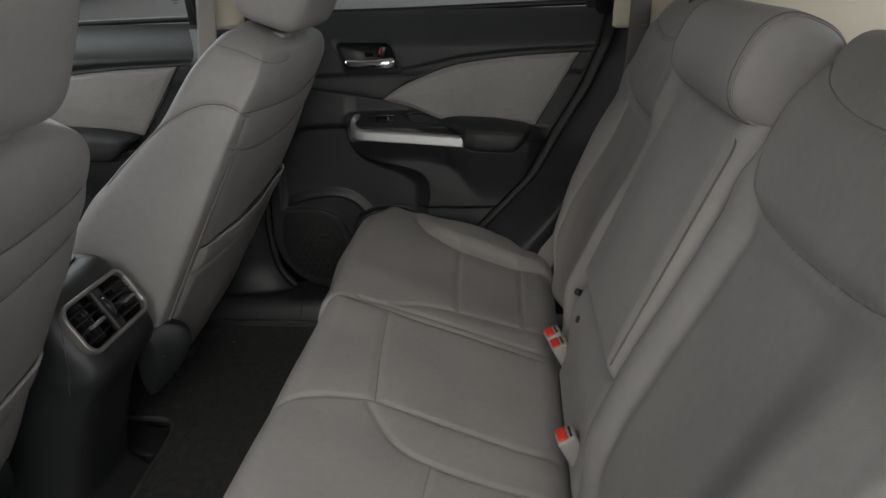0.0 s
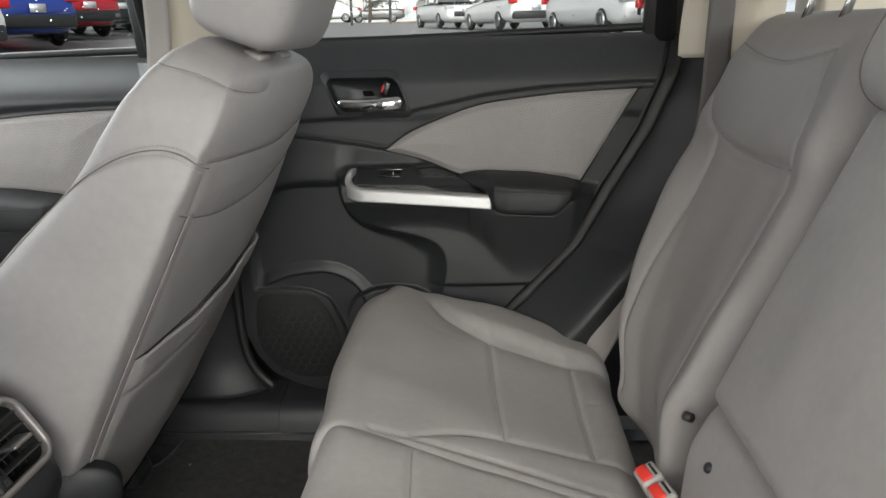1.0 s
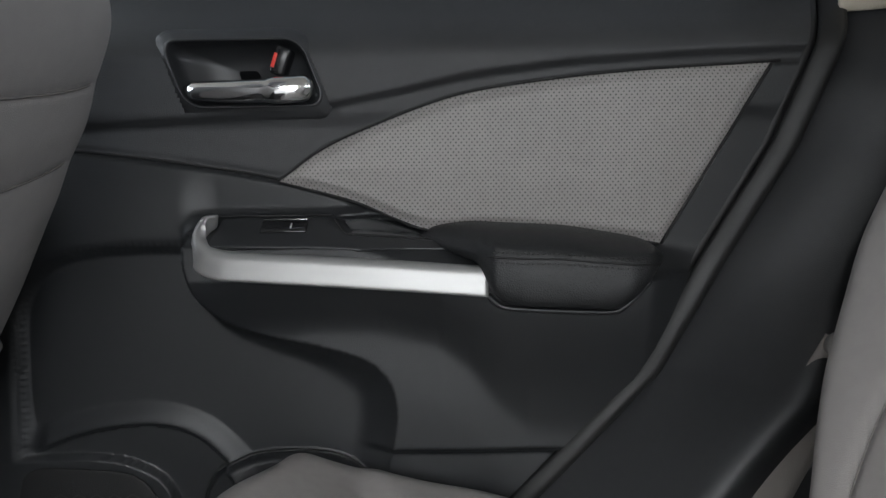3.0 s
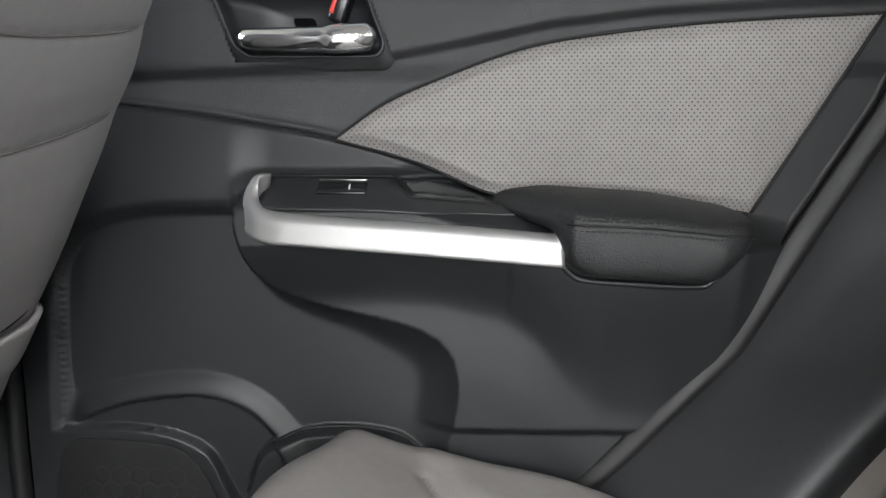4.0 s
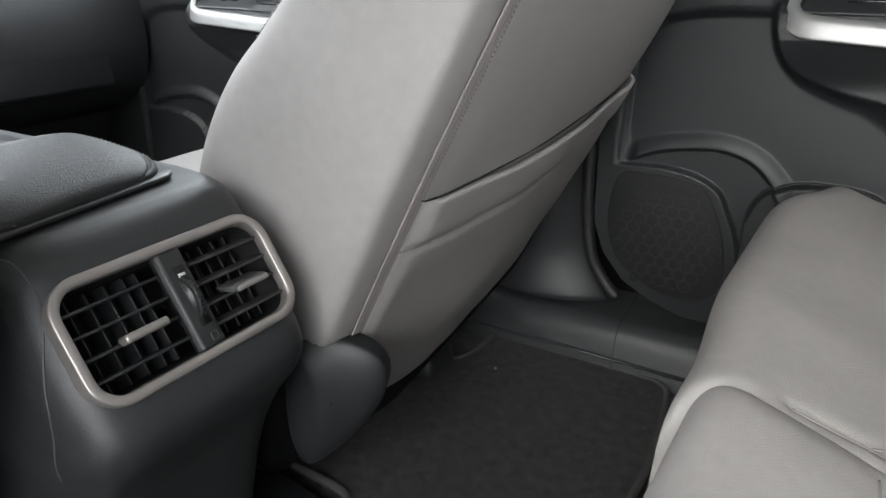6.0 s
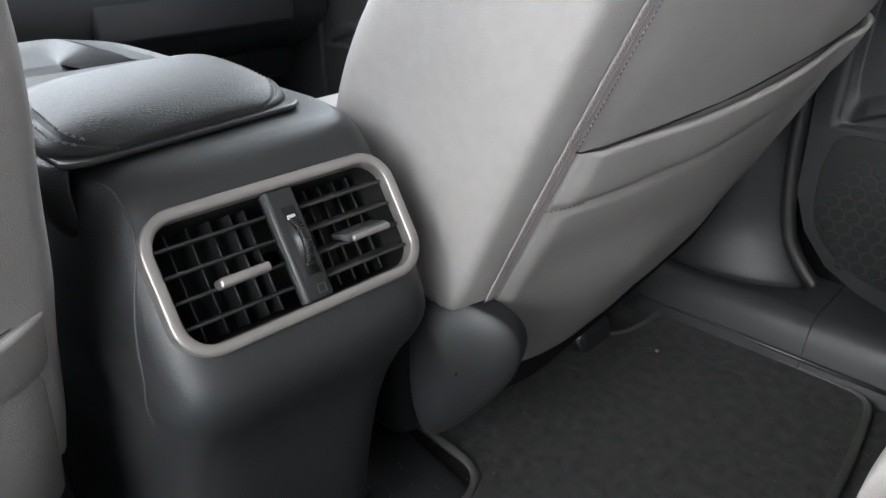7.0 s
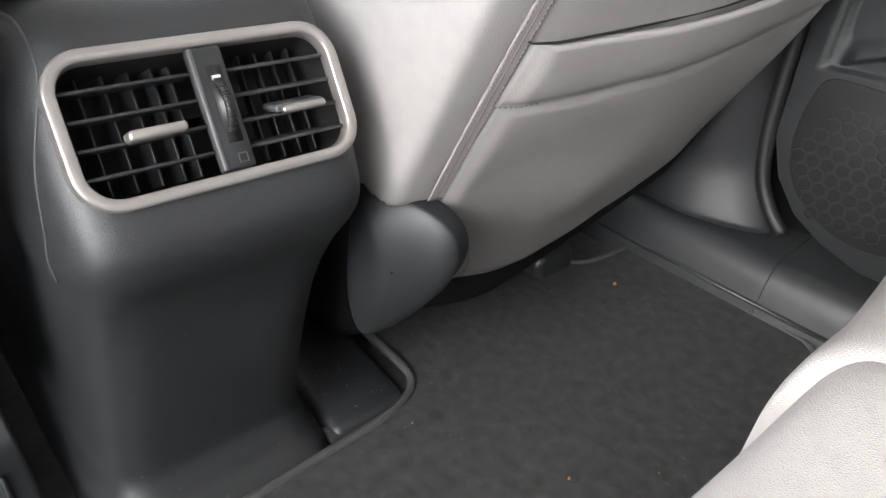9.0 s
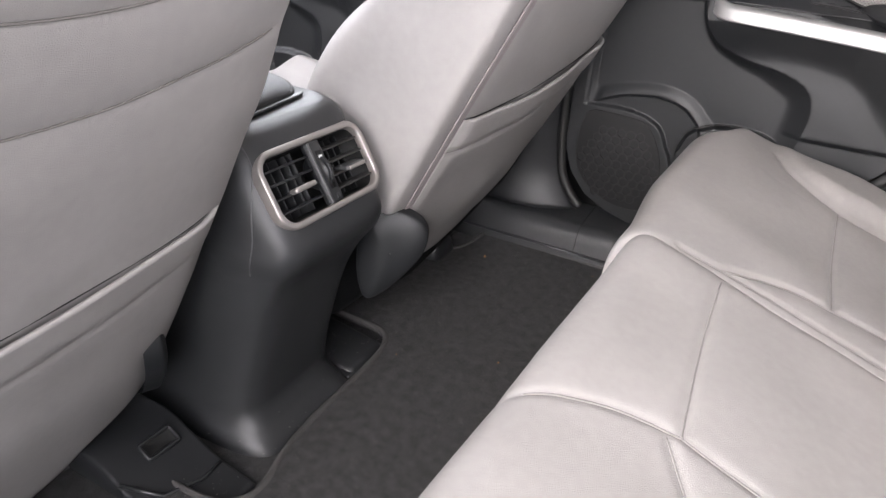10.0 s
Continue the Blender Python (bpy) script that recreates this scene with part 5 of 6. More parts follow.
        for i in range(-14, 15):
            for j in range(-16, 17):
                hx = cx + (i + 0.5 * (j % 2)) * hexr * 2
                hz = cz_ + j * hexr * 1.73
                if ((hx - cx) / 0.075) ** 2 + ((hz - cz_) / 0.080) ** 2 > 1:
                    continue
                b = len(verts)
                for rr, dep in ((hexr * 1.08, 0.0), (hexr * 0.96, 0.0), (hexr * 0.92, 0.0022)):
                    for m in range(6):
                        a = radians(60 * m + 30)
                        verts.append((hx + rr * math.cos(a), 1.8652 + dep, hz + rr * math.sin(a)))
                for ring_ in (0, 6):
                    for m in range(6):
                        fs.append((b + ring_ + m, b + ring_ + (m + 1) % 6, b + ring_ + 6 + (m + 1) % 6, b + ring_ + 6 + m))
                fs.append(tuple(b + 12 + m for m in range(6)))
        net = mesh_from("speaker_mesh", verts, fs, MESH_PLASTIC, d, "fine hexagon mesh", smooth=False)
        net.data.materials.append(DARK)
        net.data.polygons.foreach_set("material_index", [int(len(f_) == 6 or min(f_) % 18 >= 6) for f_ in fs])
        tagged(net, kind="stuff")
        rim = np.stack([outline[:, 0], 1.8676 + 0 * outline[:, 0], outline[:, 1]], 1)
        tube("speaker_joint", rim, 0.0013, DARK, d, sides=6, up=(0, 1, 0), closed=True)
    # window, sill strip and frame
    xa, xb = k * -0.47 + s, k * 0.345 + s
    zs = np.linspace(0, 1, 12)[None]
    xe = np.linspace(0, 1, 24)[:, None]
    pane = sheet("window_pane", np.stack([xa + (xb - xa) * xe + 0 * zs, 1.962 - 0.13 * zs ** 1.3 + 0 * xe, 0.76 + 0.44 * zs + 0 * xe], -1), GLASS, d, "side window wet with rain drops")
    pane.visible_shadow = False
    sill = np.stack([np.linspace(xa, k * 0.39 + s, 40), np.full(40, 1.948), 0.791 + 0.010 * sm(0.3, 1, np.linspace(0, 1, 40))], 1)
    tube("sill_strip", sill, 0.006, RUBBER, d, sides=8, flat=1.2)
    tube("window_frame", [(xa - 0.02, 1.955, 0.77), (xa - 0.02, 1.92, 1.0), (xa - 0.02, 1.83, 1.19), (xa + 0.1, 1.825, 1.205), (xb - 0.06, 1.825, 1.20), (xb + 0.03, 1.87, 1.08), (xb + 0.04, 1.945, 0.78)], 0.022, RUBBER, d, sides=10)
    boxed("frame_corner", pose(xb + 0.034, 1.935, 0.845, 10, 0, 0), (0.070, 0.02, 0.13), 0.006, RUBBER, d, "black quarter panel")
    rng = np.random.default_rng(5)
    verts, fs = [], []
    for i in range(420):
        a, b = rng.random(), rng.random()
        rr = 0.0005 + 0.0013 * rng.random() ** 3
        c = np.array([xa + (xb - xa) * a, 1.962 - 0.13 * b ** 1.3 + 0.001, 0.76 + 0.44 * b])
        n0 = len(verts)
        for m in range(8):
            w = 2 * math.pi * m / 8
            verts.append(c + np.array([rr * math.cos(w), 0, rr * 1.15 * math.sin(w)]))
        verts.append(c + np.array([0, rr * 0.6, 0]))
        fs += [(n0 + m, n0 + (m + 1) % 8, n0 + 8) for m in range(8)]
    tagged(mesh_from("rain_drops", verts, fs, DROP, d, "scattered clear rain drops"), kind="stuff")
    if not full:
        bm = bmesh.new()
        for i, (w, h) in enumerate(((0.010, 0.007), (0.020, 0.0016), (0.018, 0.0016), (0.020, 0.0016), (0.012, 0.0016))):
            box(bm, pose(xb - 0.035, 1.953, 0.868 - i * 0.0065 - (0.003 if i else 0)), w, 0.001, h)
        part("window_print", bm, RUBBER, d, "small dark printed bars", smooth=False)
    # outer skin
    zo = np.linspace(-0.22, 0.775, 20)[None]
    xo = np.linspace(k * -0.46 + s, k * (0.40 if full else 0.35) + s, 10)[:, None]
    sheet("outer_skin", np.stack([xo + 0 * zo, 2.02 - 0.05 * sm(0.4, 0.8, zo) - 0.03 * sm(0.1, -0.25, zo) + 0 * xo, zo + 0 * xo], -1), PAINT, d, "painted outer panel", thick=0.004)
    return d


PAINT = material("silver_car_paint", (0.45, 0.46, 0.47), 0.3, metal=0.5, coat=0.6, vary=0.02)
door(1.0, 0.0, "black rear car door with grey perforated leather insert")
door(1.15, -1.02, "black front car door with grey perforated leather insert", False).location.z -= 0.017

# ---- body shell and trims round the cabin ----
zz = np.linspace(0.10, 0.80, 60)
for off, back_, r in ((0.005, 0.0, 0.0065), (0.016, 0.014, 0.0125)):
    line = np.stack([rear_edge(zz) + off, 1.890 + back_ + 0.062 * sm(0.705, 0.80, zz), zz], 1)
    tagged(tube("door_seal", line, r, RUBBER, sides=10), "black rubber door seal", "door seal", kind="structure")
bx = np.linspace(0, 1, 9)[:, None]
band = np.stack([rear_edge(zz)[None] + 0.011 + 0.024 * bx, 1.884 + 0.062 * sm(0.705, 0.80, zz)[None] - 0.006 * (1 - (1 - bx) ** 2.5) + 0.008 * sm(0.93, 1.0, bx), zz[None] + 0 * bx], -1)
tagged(sheet("opening_trim", band, RUBBER, flip=True, thick=0.003), "flat black rubber edge band round the door opening", "trim", kind="structure")
seal = curve([(-0.465, 0.79), (-0.459, 0.65), (-0.457, 0.50), (-0.457, 0.35), (-0.456, 0.24), (-0.446, 0.165), (-0.425, 0.125), (-0.400, 0.098)], 120)
tagged(tube("door_seal", np.column_stack([seal[:, 0], 1.868 + 0.055 * sm(0.70, 0.80, seal[:, 1]), seal[:, 1]]), 0.0095, RUBBER, sides=10, up=(0, 1, 0)), "black rubber door seal", "door seal", kind="structure")

# wheel-arch trim between the door and the bench
u = np.linspace(0, 1, 60)[:, None]
z = np.linspace(0.05, 0.752, 110)[None]
lean = sm(0.50, 0.20, z)
bulge = np.exp(-((z - 0.42) / 0.07) ** 2)
ax = rear_edge(z) + 0.036 + u * (0.17 + 0.05 * lean)
tent = 1 - np.sqrt((u - 0.54) ** 2 + 0.0030) / 0.54      # a soft ridge along the trim
ay = 1.885 + 0.05 * sm(0.66, 0.80, z) - (0.056 + 0.020 * lean) * tent + 0.006 * np.exp(-(u / 0.12) ** 2) - 0.012 * bulge * sm(0.15, 0.6, u) - 0.034 * sm(0.53, 0.39, z) * sm(0.12, 0.75, u)
arch = sheet("wheel_arch_trim", np.stack([ax + 0 * z, ay, z + 0 * u], -1), BLACK, flip=True, thick=0.004)
tagged(arch, "black grained plastic wheel-arch trim", "trim", kind="structure")

# sill along the right opening
sec = curve([(1.815, -0.015), (1.824, 0.02), (1.834, 0.050), (1.850, 0.066), (1.875, 0.070), (1.905, 0.074), (1.935, 0.078), (1.975, 0.072), (2.0, 0.03), (2.005, -0.2)], 60)
xs = np.linspace(-1.7, 0.12, 60)[:, None]
P = np.stack([xs + 0 * sec[None, :, 0], sec[None, :, 0] + 0 * xs, sec[None, :, 1] + 0 * xs], -1)
tagged(sheet("door_sill", P, BLACK, flip=False, thick=0.003), "black plastic door sill with scuffs", "sill", kind="structure")
tagged(tube("sill_joint", np.column_stack([np.full(len(sec), -0.385), sec[:, 0] - 0.0006, sec[:, 1] + 0.0004])[:26], 0.0009, DARK, sides=6, up=(1, 0, 0)), "fine joint across the sill trim", "trim", kind="structure")
tagged(tube("sill_ridge", [(-0.66, 1.826, 0.015), (-0.5, 1.8235, 0.0145), (-0.2, 1.8225, 0.0125)], 0.0048, BLACK_SOFT, flat=0.7), "raised rib along the sill foot", "trim", kind="structure")
# B-pillar, lower black and upper light part
z = np.linspace(0.080, 0.76, 80)[None]
u = np.linspace(0, 1, 40)[:, None]
x = -0.640 - 0.10 * sm(0.25, 0.08, z) + u * (0.180 + 0.10 * sm(0.25, 0.08, z) + 0.040 * np.clip((0.20 - z) / 0.12, 0, 1) ** 1.7)
y = 1.905 + 0.045 * sm(0.68, 0.78, z) - 0.050 * np.sin(np.pi * np.clip(u, 0, 1) ** 1.4) ** 0.7 - 0.010 * sm(0.16, 0.08, z)
tagged(sheet("pillar_trim_lower", np.stack([x, y, z + 0 * u], -1), BLACK, flip=True, thick=0.004), "black lower centre-pillar trim", "pillar trim", kind="structure")
z = np.linspace(0.762, 1.20, 40)[None]
x = -0.592 + 0.02 * sm(0.76, 1.2, z) + u * 0.125
y = 1.950 - 0.115 * sm(0.78, 1.25, z) - 0.045 * np.sin(np.pi * u) ** 0.6
tagged(sheet("pillar_trim_upper", np.stack([x + 0 * z, y, z + 0 * u], -1), BEIGE, flip=True, thick=0.004), "beige upper centre-pillar trim", "pillar trim", kind="structure")
z = np.linspace(0.745, 1.20, 40)[None]
x = 0.402 + 0.04 * sm(0.75, 1.2, z) + u * 0.16
y = 1.905 - 0.085 * sm(0.78, 1.25, z) - 0.05 * sm(0, 0.8, u)
tagged(sheet("rear_pillar_trim", np.stack([x + 0 * z, y, z + 0 * u], -1), BEIGE, flip=True, thick=0.004), "beige rear pillar trim", "pillar trim", kind="structure")

panel_back = boxed("door_frame", pose(-0.12, 1.945, 0.36), (1.16, 0.012, 0.74), 0.0, RUBBER)
tagged(panel_back, "black inner door frame", "door frame", kind="structure")
# belts
belt = thing("seat_belt", (0.45, 1.84, 0.2), "grey rear seat belt webbing with lower anchor", "seat belt", "seat belts")
strip("webbing", curve([(0.462, 1.845, 1.12), (0.458, 1.845, 0.92), (0.452, 1.835, 0.78), (0.448, 1.825, 0.70), (0.44, 1.82, 0.62)], 40), (1, 0.12, 0), 0.046, 0.0015, BELT_SHADED, belt, "upper webbing, shade put into its colour")
strip("webbing", curve([(0.372, 1.795, 0.445), (0.345, 1.80, 0.39), (0.318, 1.80, 0.335), (0.264, 1.80, 0.222), (0.23, 1.80, 0.15)], 40), (0.9, -0.1, -0.42), 0.046, 0.0015, BELT, belt)
strip("webbing", curve([(0.352, 1.752, 0.27), (0.338, 1.747, 0.22), (0.330, 1.742, 0.16)], 20), (1, 0, -0.3), 0.030, 0.0015, BELT, belt)
rod("anchor_bolt", (0.356, 1.79, 0.447), (0.356, 1.770, 0.447), 0.011, BUCKLE, belt)
fb = thing("seat_belt", (-0.53, 1.89, 0.3), "grey front seat belt webbing hanging on the pillar", "seat belt", "seat belts")
strip("webbing", curve([(-0.540, 1.872, 1.10), (-0.546, 1.878, 0.92), (-0.553, 1.878, 0.78), (-0.565, 1.85, 0.60), (-0.58, 1.85, 0.30)], 50), (1, 0, 0.04), 0.047, 0.0015, BELT, fb)

# buckles in the bench
def buckle(x, y, z, n, turn, label):
    b = thing("seat_belt_buckle", (x, y, z - 0.05), label, "buckle", "rear buckles")
    for i in range(n):
        m = Matrix.Translation((x, y, z)) @ pose(0, 0, 0, 0, -28, turn) @ pose(0, (i - (n - 1) / 2) * 0.0355, 0.004 * i)
        body = boxed("body", m @ pose(0, 0, -0.028), (0.030, 0.034, 0.058), 0.0045, BUCKLE, b, seg=3)
        boxed("button", m @ pose(-0.004, 0, 0.0018), (0.0145, 0.027, 0.005), 0.0018, RED, body, "red release button")
        boxed("slot", m @ pose(0.0085, 0, 0.0006), (0.0035, 0.024, 0.0012), 0, DARK, body)
    return b


buckle(0.257, 1.313, 0.254, 2, 12, "pair of grey belt buckles with red buttons")
buckle(0.256, 1.010, 0.263, 1, 8, "grey belt buckle with red button")

# ---- floor ----
fx, fy = np.linspace(-2.0, 0.45, 50)[:, None], np.linspace(0.46, 1.84, 40)[None]
tagged(sheet("floor", np.stack([fx + 0 * fy, fy + 0 * fx, -0.022 + 0.012 * sm(1.66, 1.84, fy) + 0 * fx], -1), CARPET, flip=False, thick=0.02), "dark moulded cabin carpet", "floor", kind="structure")
outer = [(-0.262, 1.62), (-0.272, 1.70), (-0.288, 1.790), (-0.305, 1.815), (-0.34, 1.822), (-0.572, 1.824), (-0.590, 1.820), (-0.593, 1.78), (-0.600, 1.735), (-0.625, 1.712), (-0.66, 1.705), (-0.70, 1.69), (-0.71, 1.66), (-0.71, 1.42), (-0.695, 1.398)]
r_side = curve(outer + [(-0.65, 1.393), (-0.60, 1.391), (-0.566, 1.388), (-0.542, 1.374), (-0.527, 1.340), (-0.520, 1.29), (-0.517, 1.23)], 130)
l_side = curve([(-0.512, 1.148), (-0.502, 1.08), (-0.484, 1.02), (-0.488, 0.985), (-0.52, 0.962), (-0.60, 0.957), (-0.66, 0.956)] + [(x, 2 * CY - y) for x, y in outer[::-1]], 130)
loop = np.vstack([r_side, l_side])
mat_ = thing("floor_mat", (-0.42, CY, -0.012), "charcoal carpet floor mat with bound edge and crumbs", "floor mat")
prism("carpet_sheet", [tuple(p) for p in loop], 2, -0.012, 0.0, CARPET, mat_)
tube("binding", np.column_stack([loop, np.full(len(loop), -0.001)]), 0.0052, CARPET_TRIM, mat_, sides=8, closed=True)
rng = np.random.default_rng(3)
bm = bmesh.new()
for i in range(900):
    px, py = -0.62 + 0.37 * rng.random() ** 1.3, rng.uniform(0.95, 1.80)
    box(bm, pose(px, py, 0.0010, rng.uniform(-12, 12), 0, rng.uniform(0, 180)), 0.0006 + 0.0034 * rng.random() ** 3, 0.0004, 0.0004)
tagged(part("lint", bm, LINT, mat_, "tiny pale lint"), kind="stuff")
bm = bmesh.new()
for i in range(5):
    px, py = rng.uniform(-0.56, -0.28), rng.uniform(1.05, 1.80)
    bmesh.ops.create_icosphere(bm, subdivisions=1, radius=rng.uniform(0.0006, 0.0016), matrix=pose(px, py, 0.002))
bmesh.ops.create_icosphere(bm, subdivisions=1, radius=0.0026, matrix=pose(-0.537, 1.725, 0.002))
tagged(part("crumbs", bm, CRUMB, mat_, "few orange-brown crumbs"), kind="stuff")
duct = thing("floor_duct", (-0.72, 1.325, -0.03), "black plastic air duct beside the console", "duct")
boxed("body", pose(-0.72, 1.325, -0.012, 0, 8, 0), (0.36, 0.10, 0.05), 0.014, BLACK_SOFT, duct, seg=3)
boxed("end_lip", pose(-0.552, 1.325, -0.022, 0, 8, 0), (0.024, 0.112, 0.012), 0.004, BLACK_SOFT, duct, "raised outlet lip")
stop = boxed("rail_end_cover", pose(-0.655, 1.685, 0.004, 0, -10, 0), (0.10, 0.075, 0.045), 0.016, BLACK_SOFT, seg=4)
tagged(stop, "small black rounded seat-rail end cover on the floor", "rail cover")
rail = thing("seat_rail_cover", (-0.60, 0.97, -0.02), "black plastic rail cover with an open slot", "rail cover")
prism("cover", [(-0.72, -0.02), (-0.50, -0.02), (-0.505, -0.012), (-0.560, -0.004), (-0.600, 0.012), (-0.638, 0.034), (-0.66, 0.040), (-0.72, 0.040)], 1, 0.905, 1.024, BLACK_SOFT, rail, bevel=0.006)
RU, RW = np.array([-0.865, 0.0, 0.50]), np.array([0.50, 0.0, 0.865])      # up the cover's slope and out of it
R0 = np.array([-0.6235, 0.978, 0.0263])


def slot_ring(g, w):
    return [R0 + RU * p_[0] * g + np.array([0, 1.0, 0]) * p_[1] * g + RW * w for p_ in rounded(0.023, 0.046, 0.004, 5)]


# no opening here: a dark sheet on the solid cover imitates the slot's shade
sheet("slot", np.array([slot_ring(g, w) for g, w in ((1.0, 0.0030), (0.97, 0.0022), (0.9, 0.0012), (0.02, 0.0010))]).transpose(1, 0, 2), DARK, rail, "dark sheet painted as the shaded slot", wrap=True)
tube("slot_edge", np.array(slot_ring(1.03, 0.0024)), 0.0030, BLACK_SOFT, rail, "worn slot edge", sides=6, up=tuple(RW), closed=True)
tube("crease", [(-0.612, 0.9075, 0.0195), (-0.570, 0.935, 0.0015), (-0.556, 0.985, -0.0035), (-0.560, 1.018, -0.003)], 0.0030, BLACK_SOFT, rail, sides=8)

# ---- the rest of the shell, closing the cabin ----
def panel(name, a, b, mat, label, category="panel", bevel=0.01):
    a, b = Vector(a), Vector(b)
    return tagged(boxed(name, Matrix.Translation((a + b) / 2), tuple(b - a), bevel, mat), label, category, kind="structure")


ry, rx = np.linspace(0.47, 1.88, 30)[None], np.linspace(-1.45, 1.25, 30)[:, None]
tagged(sheet("ceiling", np.stack([rx + 0 * ry, ry + 0 * rx, 1.235 - 0.075 * np.abs((ry - CY) / 0.705) ** 4 - 0.07 * np.abs((rx + 0.1) / 1.35) ** 3], -1), HEADLINER, flip=True, thick=0.02), "light cloth headliner", "headliner", kind="structure")
tagged(sheet("roof", np.stack([rx + 0 * ry, ry + 0 * rx, 1.275 - 0.075 * np.abs((ry - CY) / 0.705) ** 4 - 0.07 * np.abs((rx + 0.1) / 1.35) ** 3], -1), PAINT, thick=0.004), "painted roof panel", "roof", kind="structure")
panel("underbody", (-2.3, 0.45, GROUND), (1.3, 1.95, -0.045), RUBBER, "dark underside of the car", "underbody")
panel("cargo_floor", (0.55, 0.46, 0.18), (1.3, 1.88, 0.26), CARPET, "dark cargo floor")
panel("cargo_side", (0.62, 1.84, 0.25), (1.3, 1.96, 0.86), BEIGE, "beige cargo side trim")
panel("cargo_side", (0.62, 0.40, 0.25), (1.3, 0.50, 0.86), BEIGE, "beige cargo side trim")
panel("tailgate", (1.26, 0.45, 0.0), (1.34, 1.92, 0.86), BEIGE, "beige tailgate trim")
panel("rear_pillar", (1.1, 1.78, 0.84), (1.3, 1.93, 1.17), BEIGE, "beige tail pillar trim")
panel("rear_pillar", (1.1, 0.43, 0.84), (1.3, 0.58, 1.17), BEIGE, "beige tail pillar trim")
panel("rear_pillar", (0.44, 0.43, 0.78), (0.62, 0.50, 1.18), BEIGE, "beige pillar trim beside the open doorway")
panel("centre_pillar", (-0.60, 0.42, 0.78), (-0.46, 0.50, 1.18), BEIGE, "beige centre pillar beside the open doorway")
panel("centre_pillar_foot", (-0.60, 0.42, 0.0), (-0.46, 0.50, 0.776), BLACK, "black lower centre pillar beside the open doorway")
panel("driver_door", (-1.55, 0.40, 0.05), (-0.61, 0.47, 0.79), BLACK_SOFT, "black driver's door panel", "car door")
panel("left_sill", (-1.7, 0.33, -0.2), (0.45, 0.48, 0.06), BLACK, "black plastic sill of the open doorway", "sill")
dash = thing("dashboard", (-1.75, CY, -0.02), "black dashboard with glovebox", "dashboard")
sec = curve([(-1.62, 0.28), (-1.50, 0.34), (-1.46, 0.46), (-1.50, 0.60), (-1.62, 0.70), (-1.85, 0.76), (-2.2, 0.76), (-2.2, 0.2), (-1.7, 0.2), (-1.62, 0.28)], 60)[:-1]
prism("body", [tuple(p) for p in sec], 1, 0.47, 1.87, BLACK, dash)
boxed("glovebox", pose(-1.474, 1.58, 0.44, 0, -4, 0), (0.02, 0.40, 0.16), 0.008, BLACK_SOFT, dash)
panel("footwell_side", (-2.2, 1.86, -0.05), (-1.50, 1.93, 0.76), BLACK_SOFT, "black footwell side trim", "trim")
panel("footwell_side", (-2.2, 0.42, -0.05), (-1.56, 0.48, 0.76), BLACK_SOFT, "black footwell side trim", "trim")
panel("firewall", (-2.25, 0.45, -0.05), (-2.2, 1.9, 0.76), BLACK_SOFT, "black bulkhead behind the dashboard", "bulkhead")
panel("bonnet", (-3.1, 0.4, GROUND), (-2.22, 1.95, 0.55), PAINT, "painted bonnet and front", "bonnet", 0.08)


# ---- outside ----
def slope(x, y):
    return GROUND + np.interp(y, [-900, 2, 6, 18, 32, 52, 70, 900], [0, 0, 0.2, 0.95, 1.25, 1.6, 1.75, 1.75]) + 0.034 * np.clip(-x - 1, 0, 20) * sm(4, 12, y)


g = np.r_[-900, -300, np.linspace(-120, 120, 241), 300, 900]
gx, gy = g[:, None] + 0 * g[None], g[None] + 0 * g[:, None]
tagged(sheet("ground", np.stack([gx, gy, slope(gx, gy) - 0.02], -1), ASPHALT), "damp grey car-park asphalt", "ground", kind="structure")

CAR_GLASS = material("dark_car_glass", (0.09, 0.097, 0.10), 0.06, vary=0.05, coat=1.0, spec=1.0)
TAIL = material("red_tail_lamp", (0.5, 0.02, 0.02), 0.2)
LAMP = material("clear_lamp", (0.6, 0.62, 0.65), 0.12, metal=0.3)
RIM = material("alloy_rim", (0.35, 0.35, 0.36), 0.3, metal=0.9)


def paint(name, c, metal=0.0):
    return material(name, c, 0.22, metal=metal, coat=0.7, vary=0.02, patch=2)


